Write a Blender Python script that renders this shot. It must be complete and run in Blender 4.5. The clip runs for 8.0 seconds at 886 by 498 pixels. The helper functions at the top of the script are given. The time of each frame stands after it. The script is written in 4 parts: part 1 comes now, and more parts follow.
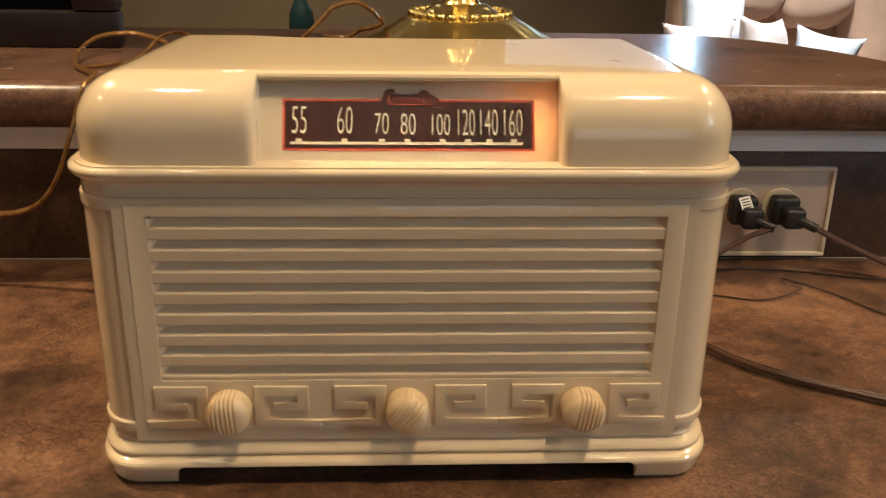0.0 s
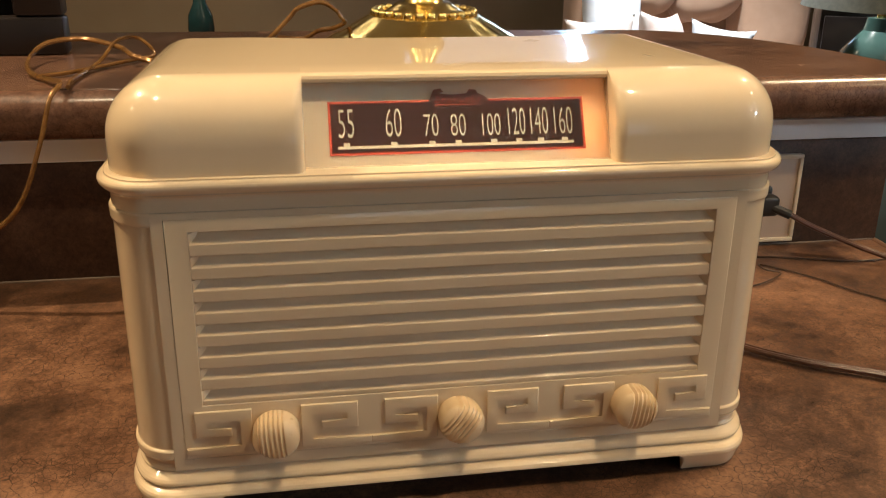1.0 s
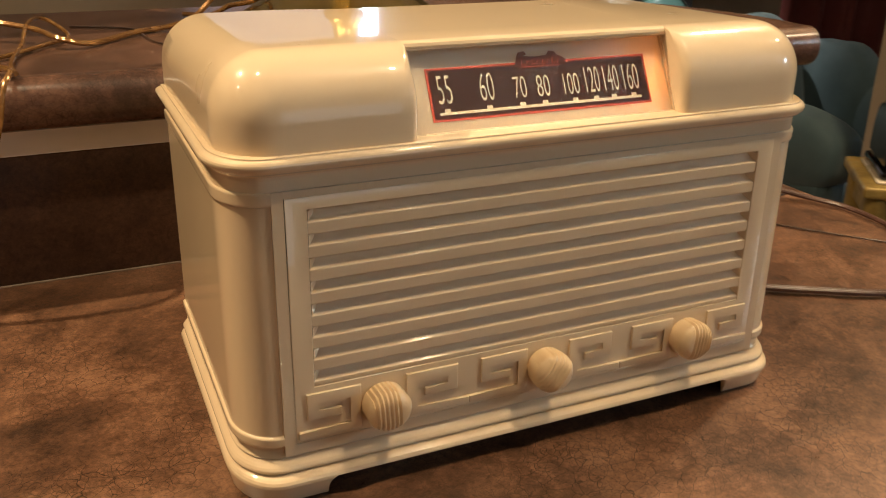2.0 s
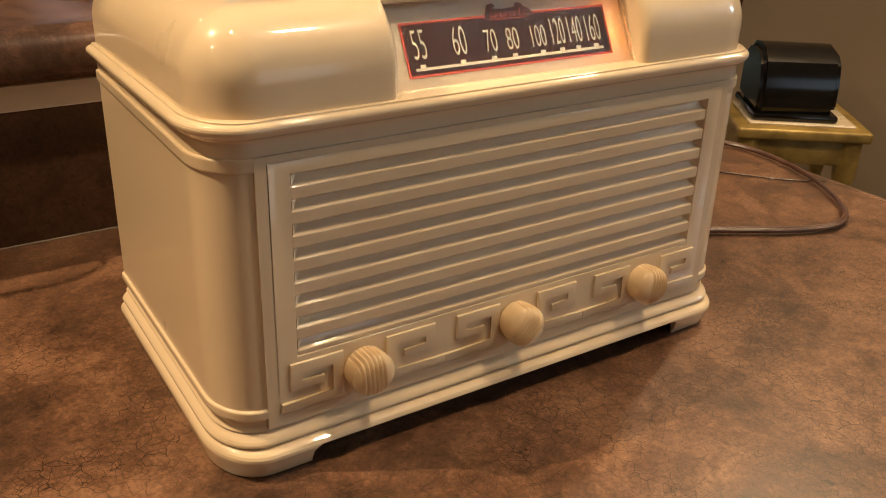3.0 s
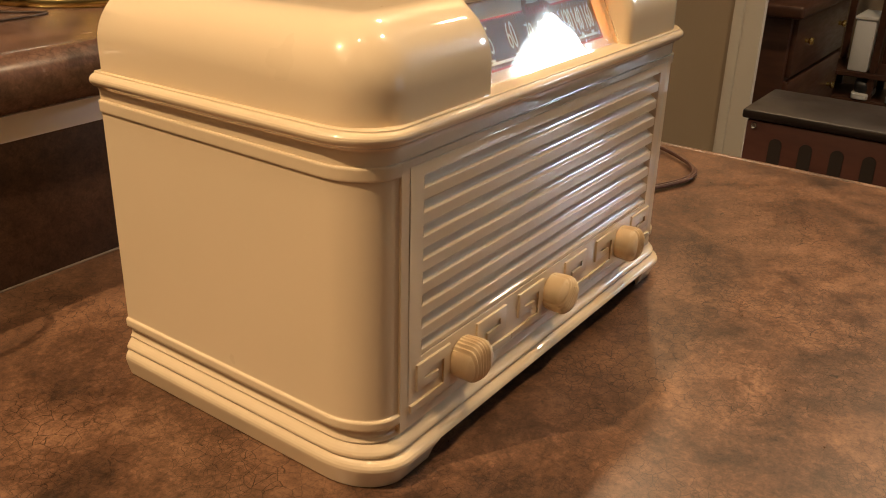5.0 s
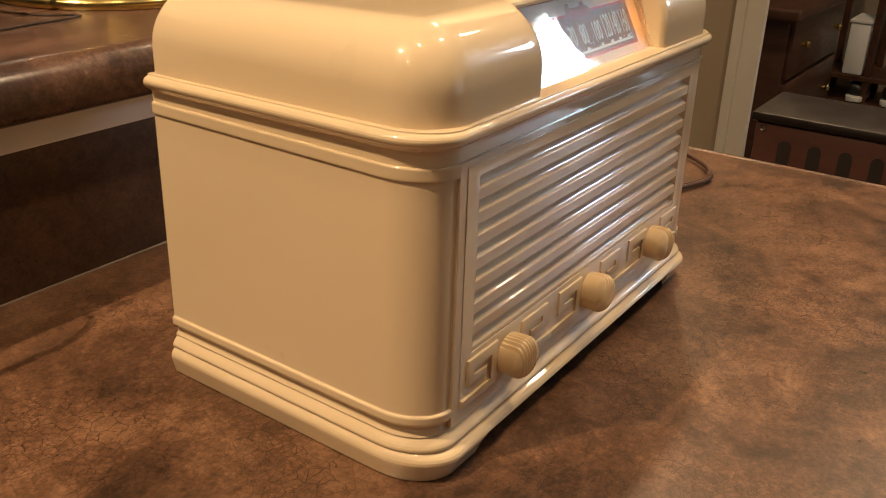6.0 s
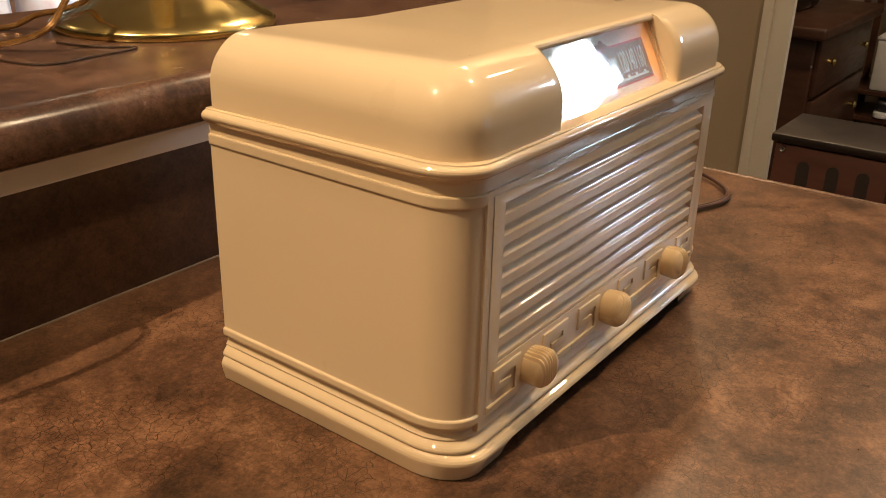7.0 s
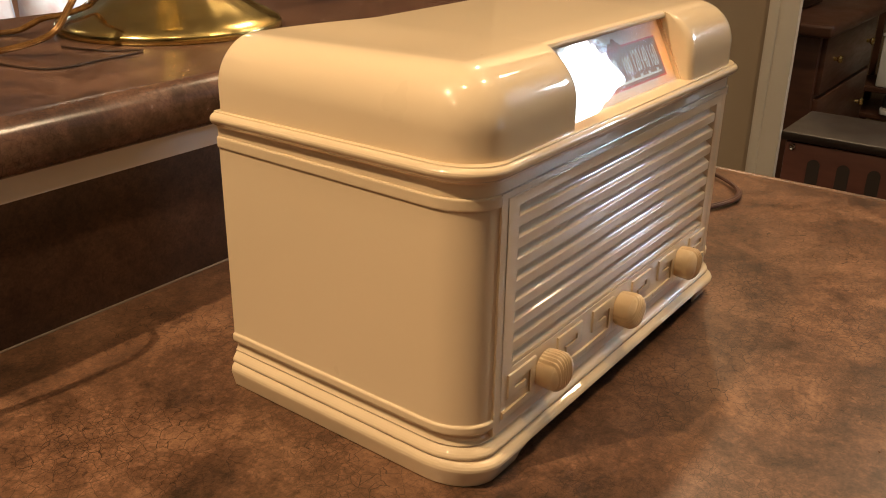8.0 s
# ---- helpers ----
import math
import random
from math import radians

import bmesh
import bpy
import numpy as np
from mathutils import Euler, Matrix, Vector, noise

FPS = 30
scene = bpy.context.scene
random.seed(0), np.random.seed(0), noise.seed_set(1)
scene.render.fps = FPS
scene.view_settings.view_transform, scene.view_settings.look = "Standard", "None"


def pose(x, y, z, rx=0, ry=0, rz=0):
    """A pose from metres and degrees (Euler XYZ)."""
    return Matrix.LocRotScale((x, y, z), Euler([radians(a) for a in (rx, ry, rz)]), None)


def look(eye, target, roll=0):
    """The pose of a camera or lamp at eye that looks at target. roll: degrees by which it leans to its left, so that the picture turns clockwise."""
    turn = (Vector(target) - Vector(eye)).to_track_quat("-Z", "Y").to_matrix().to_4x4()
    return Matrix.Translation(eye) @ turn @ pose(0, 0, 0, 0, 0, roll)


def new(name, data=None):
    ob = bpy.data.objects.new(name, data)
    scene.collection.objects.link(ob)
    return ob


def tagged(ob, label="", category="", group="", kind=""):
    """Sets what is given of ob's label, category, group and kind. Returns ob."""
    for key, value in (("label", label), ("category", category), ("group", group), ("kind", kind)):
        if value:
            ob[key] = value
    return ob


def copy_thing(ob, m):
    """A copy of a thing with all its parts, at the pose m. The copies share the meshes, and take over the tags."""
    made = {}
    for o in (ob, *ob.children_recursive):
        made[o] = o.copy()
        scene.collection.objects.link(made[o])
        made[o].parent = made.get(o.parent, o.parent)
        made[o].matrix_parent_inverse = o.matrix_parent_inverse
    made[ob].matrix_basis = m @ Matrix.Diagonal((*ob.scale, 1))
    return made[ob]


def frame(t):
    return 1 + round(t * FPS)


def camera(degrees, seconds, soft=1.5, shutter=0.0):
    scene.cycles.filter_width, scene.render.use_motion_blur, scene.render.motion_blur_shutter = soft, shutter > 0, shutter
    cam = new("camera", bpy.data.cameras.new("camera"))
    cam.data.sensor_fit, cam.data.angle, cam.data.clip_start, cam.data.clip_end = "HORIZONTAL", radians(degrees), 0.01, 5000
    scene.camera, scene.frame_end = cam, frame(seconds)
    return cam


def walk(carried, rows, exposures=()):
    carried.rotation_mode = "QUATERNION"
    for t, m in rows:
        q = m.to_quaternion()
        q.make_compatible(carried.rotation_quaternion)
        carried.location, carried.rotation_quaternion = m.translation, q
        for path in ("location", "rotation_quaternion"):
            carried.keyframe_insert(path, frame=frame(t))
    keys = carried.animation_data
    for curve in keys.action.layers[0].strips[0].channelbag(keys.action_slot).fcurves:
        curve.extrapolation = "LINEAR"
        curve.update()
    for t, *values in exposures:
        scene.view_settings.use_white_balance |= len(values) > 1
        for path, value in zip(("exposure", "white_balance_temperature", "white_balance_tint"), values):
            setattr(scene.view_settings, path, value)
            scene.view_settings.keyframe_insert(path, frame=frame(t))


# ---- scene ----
cam = camera(51.5, 8.0, 1.0, 0.25)
PATH = [
    (0, (-0.004, -0.45, 0.308), (0.086, 1.42, -0.395), 0.9),
    (0.5, (-0.077, -0.447, 0.317), (0.163, 1.422, -0.354), 0.0),
    (1, (-0.085, -0.428, 0.304), (0.237, 1.418, -0.396), 0.7),
    (1.5, (-0.139, -0.423, 0.289), (0.286, 1.394, -0.432), 1.6),
    (2, (-0.244, -0.393, 0.299), (0.53, 1.295, -0.444), 0.8),
    (2.2, (-0.27, -0.39, 0.3), (0.606, 1.236, -0.466), 0.8),
    (3.3, (-0.293, -0.34, 0.299), (0.733, 1.153, -0.549), 1.6),
    (3.5, (-0.3, -0.327, 0.278), (0.743, 1.173, -0.536), 0.2),
    (4, (-0.382, -0.277, 0.291), (0.885, 1.021, -0.55), -0.0),
    (4.5, (-0.442, -0.255, 0.295), (0.997, 0.862, -0.531), 0.8),
    (5.8, (-0.464, -0.206, 0.295), (1.065, 0.799, -0.511), 2.1),
    (6, (-0.479, -0.213, 0.297), (1.042, 0.805, -0.508), 1.9),
    (6.5, (-0.508, -0.234, 0.314), (0.99, 0.823, -0.484), 1.8),
    (7, (-0.513, -0.235, 0.319), (0.982, 0.839, -0.463), 1.5),
    (7.5, (-0.511, -0.23, 0.315), (0.982, 0.849, -0.463), 1.2),
    (8, (-0.51, -0.227, 0.317), (0.98, 0.855, -0.463), 0.9),
]
walk(cam, [(t, look(eye, target, roll)) for t, eye, target, roll in PATH], [(0, 0.13, 6000, 5), (2, 0.20, 6200, 7), (4, 0.10, 6460, 10), (6, 0.0, 6420, 10), (8, -0.02, 6400, 10)])


# ---------- world, lights, exposure ----------
world = bpy.data.worlds.new("world")
scene.world = world
world.use_nodes = True
world.node_tree.nodes["Background"].inputs[0].default_value = (0.9, 0.75, 0.6, 1)
world.node_tree.nodes["Background"].inputs[1].default_value = 0.02

FLOOR, CEIL = -0.91, 1.53
WARM, CAN_W = (1.0, 0.71, 0.42), 36.0


# ---------- materials ----------
def nodes_of(name):
    m = bpy.data.materials.new(name)
    m.use_nodes = True
    nt = m.node_tree
    return m, nt, nt.nodes["Principled BSDF"]


def ramp(nt, fac, stops):
    r = nt.nodes.new("ShaderNodeValToRGB")
    while len(r.color_ramp.elements) < len(stops):
        r.color_ramp.elements.new(0.5)
    for e, (p, c) in zip(r.color_ramp.elements, stops):
        e.position, e.color = p, (*c, 1) if len(c) == 3 else c
    nt.links.new(fac, r.inputs[0])
    return r.outputs[0]


def noise_of(nt, vec, scale, detail=4.0, rough=0.55, distort=0.0):
    n = nt.nodes.new("ShaderNodeTexNoise")
    n.inputs["Scale"].default_value = scale
    n.inputs["Detail"].default_value = detail
    n.inputs["Roughness"].default_value = rough
    n.inputs["Distortion"].default_value = distort
    nt.links.new(vec, n.inputs["Vector"])
    return n.outputs[0]


def coords(nt):
    return nt.nodes.new("ShaderNodeTexCoord").outputs["Object"]


def bump_of(nt, height, strength, distance):
    b = nt.nodes.new("ShaderNodeBump")
    b.inputs["Strength"].default_value = strength
    b.inputs["Distance"].default_value = distance
    nt.links.new(height, b.inputs["Height"])
    return b.outputs[0]


def surf(name, dark, light, scale, rough=(0.4, 0.55), metal=0.0, coat=0.0, bump=0.1, bscale=400.0, bdist=0.0004, stretch=(1, 1, 1), sheen=0.0):
    """A surface with broad mottling, fine grain and an uneven gloss."""
    m, nt, p = nodes_of(name)
    mp = nt.nodes.new("ShaderNodeMapping")
    mp.inputs["Scale"].default_value = stretch
    nt.links.new(coords(nt), mp.inputs[0])
    vec = mp.outputs[0]
    big, fine = noise_of(nt, vec, scale, 5), noise_of(nt, vec, bscale, 3)
    nt.links.new(ramp(nt, big, [(0.3, dark), (0.7, light)]), p.inputs["Base Color"])
    g = [(0.3, (rough[0],) * 3), (0.7, (rough[1],) * 3)]
    nt.links.new(ramp(nt, noise_of(nt, vec, scale * 2.7, 4), g), p.inputs["Roughness"])
    nt.links.new(bump_of(nt, fine, bump, bdist), p.inputs["Normal"])
    p.inputs["Metallic"].default_value = metal
    p.inputs["Coat Weight"].default_value = coat
    p.inputs["Coat Roughness"].default_value = 0.025
    p.inputs["Sheen Weight"].default_value = sheen
    return m


def laminate(name, c_dark, c_mid, c_light, rough=(0.40, 0.52), crack=0.95, fleck_share=1.0, relief=0.18):
    """Brown mottled laminate that imitates crazed leather."""
    m, nt, p = nodes_of(name)
    vec = coords(nt)
    big = noise_of(nt, vec, 10.0, 10, 0.70, 0.4)
    mid = noise_of(nt, vec, 70.0, 8, 0.72, 0.4)
    mix = nt.nodes.new("ShaderNodeMath")
    mix.operation = "MULTIPLY_ADD"
    mix.inputs[1].default_value = 0.35
    nt.links.new(mid, mix.inputs[0])
    sc = nt.nodes.new("ShaderNodeMath")
    sc.operation = "MULTIPLY"
    sc.inputs[1].default_value = 0.65
    nt.links.new(big, sc.inputs[0])
    nt.links.new(sc.outputs[0], mix.inputs[2])
    col = ramp(nt, mix.outputs[0], [(0.40, c_dark), (0.50, c_mid), (0.61, c_light)])
    # fine fleck over the mottling
    fleck = ramp(nt, noise_of(nt, vec, 330.0, 7, 0.75, 0.6), [(0.30, (0.50, 0.47, 0.44)), (0.50, (1.0, 1.0, 1.0)), (0.72, (1.45, 1.40, 1.32))])
    mul = nt.nodes.new("ShaderNodeMix")
    mul.data_type, mul.blend_type = "RGBA", "MULTIPLY"
    mul.inputs[0].default_value = fleck_share
    p.inputs["Specular IOR Level"].default_value = 0.38
    nt.links.new(col, mul.inputs[6])
    nt.links.new(fleck, mul.inputs[7])
    # two nets of hair cracks, in patches
    wob = nt.nodes.new("ShaderNodeVectorMath")
    wob.operation = "MULTIPLY_ADD"
    wn = nt.nodes.new("ShaderNodeTexNoise")
    wn.inputs["Scale"].default_value = 60.0
    wn.inputs["Detail"].default_value = 3.0
    nt.links.new(vec, wn.inputs["Vector"])
    nt.links.new(wn.outputs[1], wob.inputs[0])
    wob.inputs[1].default_value = (0.008, 0.008, 0.008)
    nt.links.new(vec, wob.inputs[2])
    lines = None
    for scale, width, pscale, lo, hi in [(105.0, 0.026, 9.0, 0.40, 0.60), (190.0, 0.036, 16.0, 0.42, 0.62)]:
        vo = nt.nodes.new("ShaderNodeTexVoronoi")
        vo.feature = "DISTANCE_TO_EDGE"
        vo.inputs["Scale"].default_value = scale
        nt.links.new(wob.outputs[0], vo.inputs["Vector"])
        line = ramp(nt, vo.outputs["Distance"], [(0.0, (1, 1, 1)), (width, (0, 0, 0))])
        patch = ramp(nt, noise_of(nt, vec, pscale, 2, 0.5), [(lo, (0, 0, 0)), (hi, (1, 1, 1))])
        one = nt.nodes.new("ShaderNodeMath")
        one.operation = "MULTIPLY"
        nt.links.new(line, one.inputs[0])
        nt.links.new(patch, one.inputs[1])
        if lines is None:
            lines = one
        else:
            both = nt.nodes.new("ShaderNodeMath")
            both.operation = "MAXIMUM"
            nt.links.new(lines.outputs[0], both.inputs[0])
            nt.links.new(one.outputs[0], both.inputs[1])
            lines = both
    fac = lines
    f2 = nt.nodes.new("ShaderNodeMath")
    f2.operation = "MULTIPLY"
    f2.inputs[1].default_value = crack
    nt.links.new(fac.outputs[0], f2.inputs[0])
    mc = nt.nodes.new("ShaderNodeMix")
    mc.data_type = "RGBA"
    nt.links.new(f2.outputs[0], mc.inputs[0])
    nt.links.new(mul.outputs[2], mc.inputs[6])
    mc.inputs[7].default_value = (c_dark[0] * 0.25, c_dark[1] * 0.25, c_dark[2] * 0.25, 1)
    nt.links.new(mc.outputs[2], p.inputs["Base Color"])
    nt.links.new(ramp(nt, mid, [(0.3, (rough[0],) * 3), (0.7, (rough[1],) * 3)]), p.inputs["Roughness"])
    fine = noise_of(nt, vec, 900.0, 3)
    h = nt.nodes.new("ShaderNodeMath")
    h.operation = "MULTIPLY_ADD"
    h.inputs[1].default_value = -0.2
    nt.links.new(fac.outputs[0], h.inputs[0])
    nt.links.new(fine, h.inputs[2])
    nt.links.new(bump_of(nt, h.outputs[0], relief, 0.0003), p.inputs["Normal"])
    return m


def plain(name, color, rough=0.5, metal=0.0, emit=0.0):
    m, nt, p = nodes_of(name)
    p.inputs["Base Color"].default_value = (*color, 1)
    p.inputs["Roughness"].default_value = rough
    p.inputs["Metallic"].default_value = metal
    if emit:
        p.inputs["Emission Color"].default_value = (*color, 1)
        p.inputs["Emission Strength"].default_value = emit
    return m


IVORY = surf("ivory_enamel", (0.77, 0.604, 0.385), (0.795, 0.629, 0.410), 5.0, (0.27, 0.32), coat=1.0, bump=0.03, bscale=260.0, bdist=0.0003)
KNOB = surf("ivory_knob_plastic", (0.82, 0.60, 0.33), (0.87, 0.66, 0.40), 60.0, (0.26, 0.36), coat=0.4, bump=0.12, bscale=700.0, bdist=0.0002)
IVORY.node_tree.nodes["Principled BSDF"].inputs["Specular IOR Level"].default_value = 0.16
IVORY.node_tree.nodes["Principled BSDF"].inputs["Coat Roughness"].default_value = 0.03
DIALCARD = surf("dial_card", (0.74, 0.63, 0.44), (0.80, 0.69, 0.50), 30.0, (0.45, 0.55), bump=0.05)
DIALDARK = surf("dial_brown_print", (0.030, 0.016, 0.013), (0.045, 0.024, 0.018), 60.0, (0.4, 0.5), bump=0.03)
for card_mat, tone, share in ((DIALCARD, (0.95, 0.78, 0.60), 0.30), (DIALDARK, (0.85, 0.34, 0.14), 0.46)):
    nt_ = card_mat.node_tree
    tr_ = nt_.nodes.new("ShaderNodeBsdfTranslucent")
    tr_.inputs[0].default_value = (*tone, 1)
    mx_ = nt_.nodes.new("ShaderNodeMixShader")
    mx_.inputs[0].default_value = share
    nt_.links.new(nt_.nodes["Principled BSDF"].outputs[0], mx_.inputs[1])
    nt_.links.new(tr_.outputs[0], mx_.inputs[2])
    nt_.links.new(mx_.outputs[0], nt_.nodes["Material Output"].inputs[0])
DIALRED = plain("dial_red_print", (0.62, 0.085, 0.035), 0.5)
DIALCREAM = plain("dial_cream_print", (0.84, 0.72, 0.50), 0.5)
# near-black of the paint chip, also painted as shade into gaps and openings
CHIP_AND_SHADE = plain("chip_and_shade_dark", (0.02, 0.012, 0.008), 0.7)
COUNTER = laminate("counter_laminate", (0.050, 0.027, 0.016), (0.128, 0.064, 0.035), (0.232, 0.123, 0.069), (0.27, 0.40), 0.95, 1.0, 0.24)
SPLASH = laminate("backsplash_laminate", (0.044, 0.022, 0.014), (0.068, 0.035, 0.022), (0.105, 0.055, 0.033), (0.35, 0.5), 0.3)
LEDGE = laminate("bar_laminate", (0.058, 0.032, 0.023), (0.120, 0.063, 0.041), (0.170, 0.093, 0.060), (0.20, 0.28), 0.70, 0.7, 0.08)
LEDGE.node_tree.nodes["Principled BSDF"].inputs["Specular IOR Level"].default_value = 0.62
STRIP = surf("pale_painted_wood", (0.74, 0.75, 0.76), (0.82, 0.83, 0.84), 14.0, (0.45, 0.6), bump=0.1, bscale=180.0)
BRASS = surf("polished_brass", (0.66, 0.50, 0.17), (0.80, 0.63, 0.25), 25.0, (0.17, 0.26), metal=1.0, bump=0.04, bscale=120.0)
PLATE = surf("outlet_plate_ivory", (0.50, 0.39, 0.30), (0.57, 0.45, 0.36), 20.0, (0.35, 0.45), bump=0.05)
SOCKET = plain("outlet_socket_ivory", (0.70, 0.58, 0.42), 0.35)
SEALANT = surf("old_sealant", (0.17, 0.125, 0.095), (0.26, 0.20, 0.155), 30.0, (0.5, 0.6), bump=0.1)
BLACK = surf("black_rubber", (0.010, 0.009, 0.009), (0.022, 0.020, 0.019), 60.0, (0.35, 0.5), bump=0.08)
PAPER = plain("paper_label", (0.8, 0.8, 0.78), 0.6)
INK = plain("label_ink", (0.05, 0.05, 0.05), 0.6)
CORD_BROWN = surf("brown_cord", (0.055, 0.026, 0.018), (0.10, 0.048, 0.032), 40.0, (0.3, 0.4), bump=0.05)
CORD_GOLD = surf("gold_clear_cord", (0.16, 0.075, 0.024), (0.33, 0.175, 0.056), 130.0, (0.12, 0.22), metal=0.45, bump=0.1)
CORD_BLACK = surf("dark_brown_cord", (0.035, 0.019, 0.012), (0.060, 0.034, 0.022), 40.0, (0.35, 0.45), bump=0.05)
WALLPAINT = surf("taupe_wall_paint", (0.34, 0.265, 0.18), (0.38, 0.30, 0.205), 3.0, (0.6, 0.75), bump=0.12, bscale=220.0, bdist=0.0006)
WHITETRIM = surf("cream_trim_paint", (0.68, 0.62, 0.51), (0.73, 0.67, 0.56), 5.0, (0.4, 0.5), bump=0.05)
CEILPAINT = surf("ceiling_paint", (0.74, 0.71, 0.66), (0.80, 0.77, 0.72), 2.0, (0.8, 0.9), bump=0.2, bscale=150.0, bdist=0.001)
CARPET = surf("brown_carpet", (0.10, 0.075, 0.055), (0.17, 0.13, 0.095), 6.0, (0.9, 1.0), bump=0.6, bscale=500.0, bdist=0.004)
TAN = surf("tan_suede", (0.42, 0.28, 0.20), (0.53, 0.37, 0.275), 5.0, (0.75, 0.9), bump=0.2, bscale=350.0, bdist=0.001, sheen=0.3)
PILLOW = surf("pale_blue_cotton", (0.54, 0.62, 0.74), (0.68, 0.75, 0.85), 16.0, (0.8, 0.9), bump=0.2, bscale=300.0, bdist=0.001)
PILLOWPINK = surf("white_rose_cotton", (0.60, 0.48, 0.48), (0.70, 0.69, 0.70), 20.0, (0.8, 0.9), bump=0.2, bscale=300.0, bdist=0.001)
TEALCLOTH = surf("teal_upholstery", (0.036, 0.066, 0.074), (0.062, 0.102, 0.112), 7.0, (0.7, 0.85), bump=0.25, bscale=300.0, bdist=0.001, sheen=0.2)
TEALGLAZE = surf("teal_glaze", (0.02, 0.060, 0.072), (0.035, 0.09, 0.10), 12.0, (0.1, 0.2), bump=0.03)
GREENGLAZE = surf("celadon_glaze", (0.05, 0.105, 0.095), (0.08, 0.145, 0.13), 12.0, (0.1, 0.2), bump=0.03)
SHADE = surf("linen_shade", (0.12, 0.135, 0.125), (0.17, 0.185, 0.17), 60.0, (0.8, 0.9), bump=0.3, bscale=300.0)
REDCLOTH = surf("dark_red_curtain", (0.085, 0.012, 0.008), (0.13, 0.02, 0.012), 4.0, (0.8, 0.9), bump=0.2, bscale=200.0)
DARKWOOD = surf("dark_cherry_wood", (0.050, 0.021, 0.012), (0.095, 0.040, 0.022), 6.0, (0.3, 0.42), bump=0.08, bscale=60.0, stretch=(1, 1, 6))
CRATEWOOD = surf("red_brown_crate_wood", (0.062, 0.021, 0.014), (0.100, 0.036, 0.024), 9.0, (0.4, 0.5), bump=0.08, bscale=80.0, stretch=(1, 1, 5))
BLACKTOP = surf("black_brown_board", (0.010, 0.0065, 0.006), (0.016, 0.011, 0.009), 9.0, (0.30, 0.42), bump=0.04)
BLACKGLOSS = surf("black_gloss_plastic", (0.005, 0.004, 0.004), (0.009, 0.008, 0.007), 30.0, (0.10, 0.18), bump=0.03)
SCREEN = plain("dark_screen_glass", (0.003, 0.003, 0.003), 0.35)
SCREEN.node_tree.nodes["Principled BSDF"].inputs["Specular IOR Level"].default_value = 0.08
TVBLACK = surf("matt_black_plastic", (0.004, 0.004, 0.004), (0.007, 0.006, 0.006), 60.0, (0.5, 0.6), bump=0.05)
TVBLACK.node_tree.nodes["Principled BSDF"].inputs["Specular IOR Level"].default_value = 0.15
NICKEL = plain("nickel", (0.6, 0.6, 0.58), 0.25, 1.0)
GOLDLEAF = surf("antique_gold_paint", (0.16, 0.10, 0.022), (0.42, 0.29, 0.08), 22.0, (0.35, 0.55), metal=0.3, bump=0.2, bscale=90.0)
ONYX = surf("cream_onyx", (0.50, 0.40, 0.25), (0.66, 0.57, 0.42), 9.0, (0.2, 0.35), bump=0.05)
CANTRIM = plain("white_can_trim", (0.7, 0.68, 0.64), 0.5)
BULB = plain("warm_bulb", (1.0, 0.80, 0.55), 0.5, 0.0, 110.0)
DIMPANE = plain("daylight_behind_blind", (0.62, 0.82, 1.0), 0.5, 0.0, 14.0)
BLIND = plain("lit_roller_blind", (0.80, 0.83, 1.0), 0.8, 0.0, 0.22)
# cool glow of the added south window
FILLPANE = plain("cool_fill_glow", (0.72, 0.87, 1.0), 0.5, 0.0, 0.9)
SKYPANE = plain("daylight_behind_glass", (0.70, 0.85, 1.0), 0.5, 0.0, 60.0)

m_, nt_, p_ = nodes_of("dial_cover_glass")
p_.inputs["Base Color"].default_value = (1, 1, 1, 1)
p_.inputs["Transmission Weight"].default_value = 1.0
p_.inputs["Roughness"].default_value = 0.02
p_.inputs["IOR"].default_value = 1.49
# scuffed plastic: a faint rough film on the clear sheet
p_.inputs["Coat Weight"].default_value = 0.3
p_.inputs["Coat Roughness"].default_value = 0.30
nt_.links.new(bump_of(nt_, noise_of(nt_, coords(nt_), 26.0, 2, 0.5), 0.10, 0.0010), p_.inputs["Normal"])
GLASS = m_


# ---------- mesh helpers ----------
def part(name, bm, material, parent=None, label="", sharp=32.0):
    """Links a bmesh as one mesh object, under a thing or a part."""
    bmesh.ops.recalc_face_normals(bm, faces=bm.faces)
    me = bpy.data.meshes.new(name)
    bm.to_mesh(me)
    bm.free()
    me.polygons.foreach_set("use_smooth", [True] * len(me.polygons))
    me.set_sharp_from_angle(angle=radians(sharp))
    me.materials.append(material)
    ob = new(name, me)
    if parent:
        ob.parent = parent
    if label:
        ob["label"] = label
    return ob


def again(name, source, parent, m):
    """A piece of its own on the mesh of another."""
    ob = new(name, source.data)
    ob.parent = parent
    ob.matrix_basis = m
    return ob


def thing(name, label, category, at=(0, 0, 0), group="", turn=0.0):
    ob = new(name)
    ob.empty_display_size = 0.05
    ob.matrix_basis = pose(*at, 0, 0, turn)
    return tagged(ob, label, category, group)


def rbox(bm, size, at=(0, 0, 0), r=0.0, seg=2, m=None):
    """A box with rounded edges, added to bm."""
    tmp = bmesh.new()
    bmesh.ops.create_cube(tmp, size=1.0, matrix=Matrix.Diagonal((*size, 1)))
    if r:
        bmesh.ops.bevel(tmp, geom=tmp.edges[:], offset=r, segments=seg, profile=0.5, affect="EDGES")
    bmesh.ops.transform(tmp, matrix=(m or Matrix()) @ Matrix.Translation(at), verts=tmp.verts)
    me = bpy.data.meshes.new("tmp")
    tmp.to_mesh(me)
    tmp.free()
    bm.from_mesh(me)
    bpy.data.meshes.remove(me)
    return bm


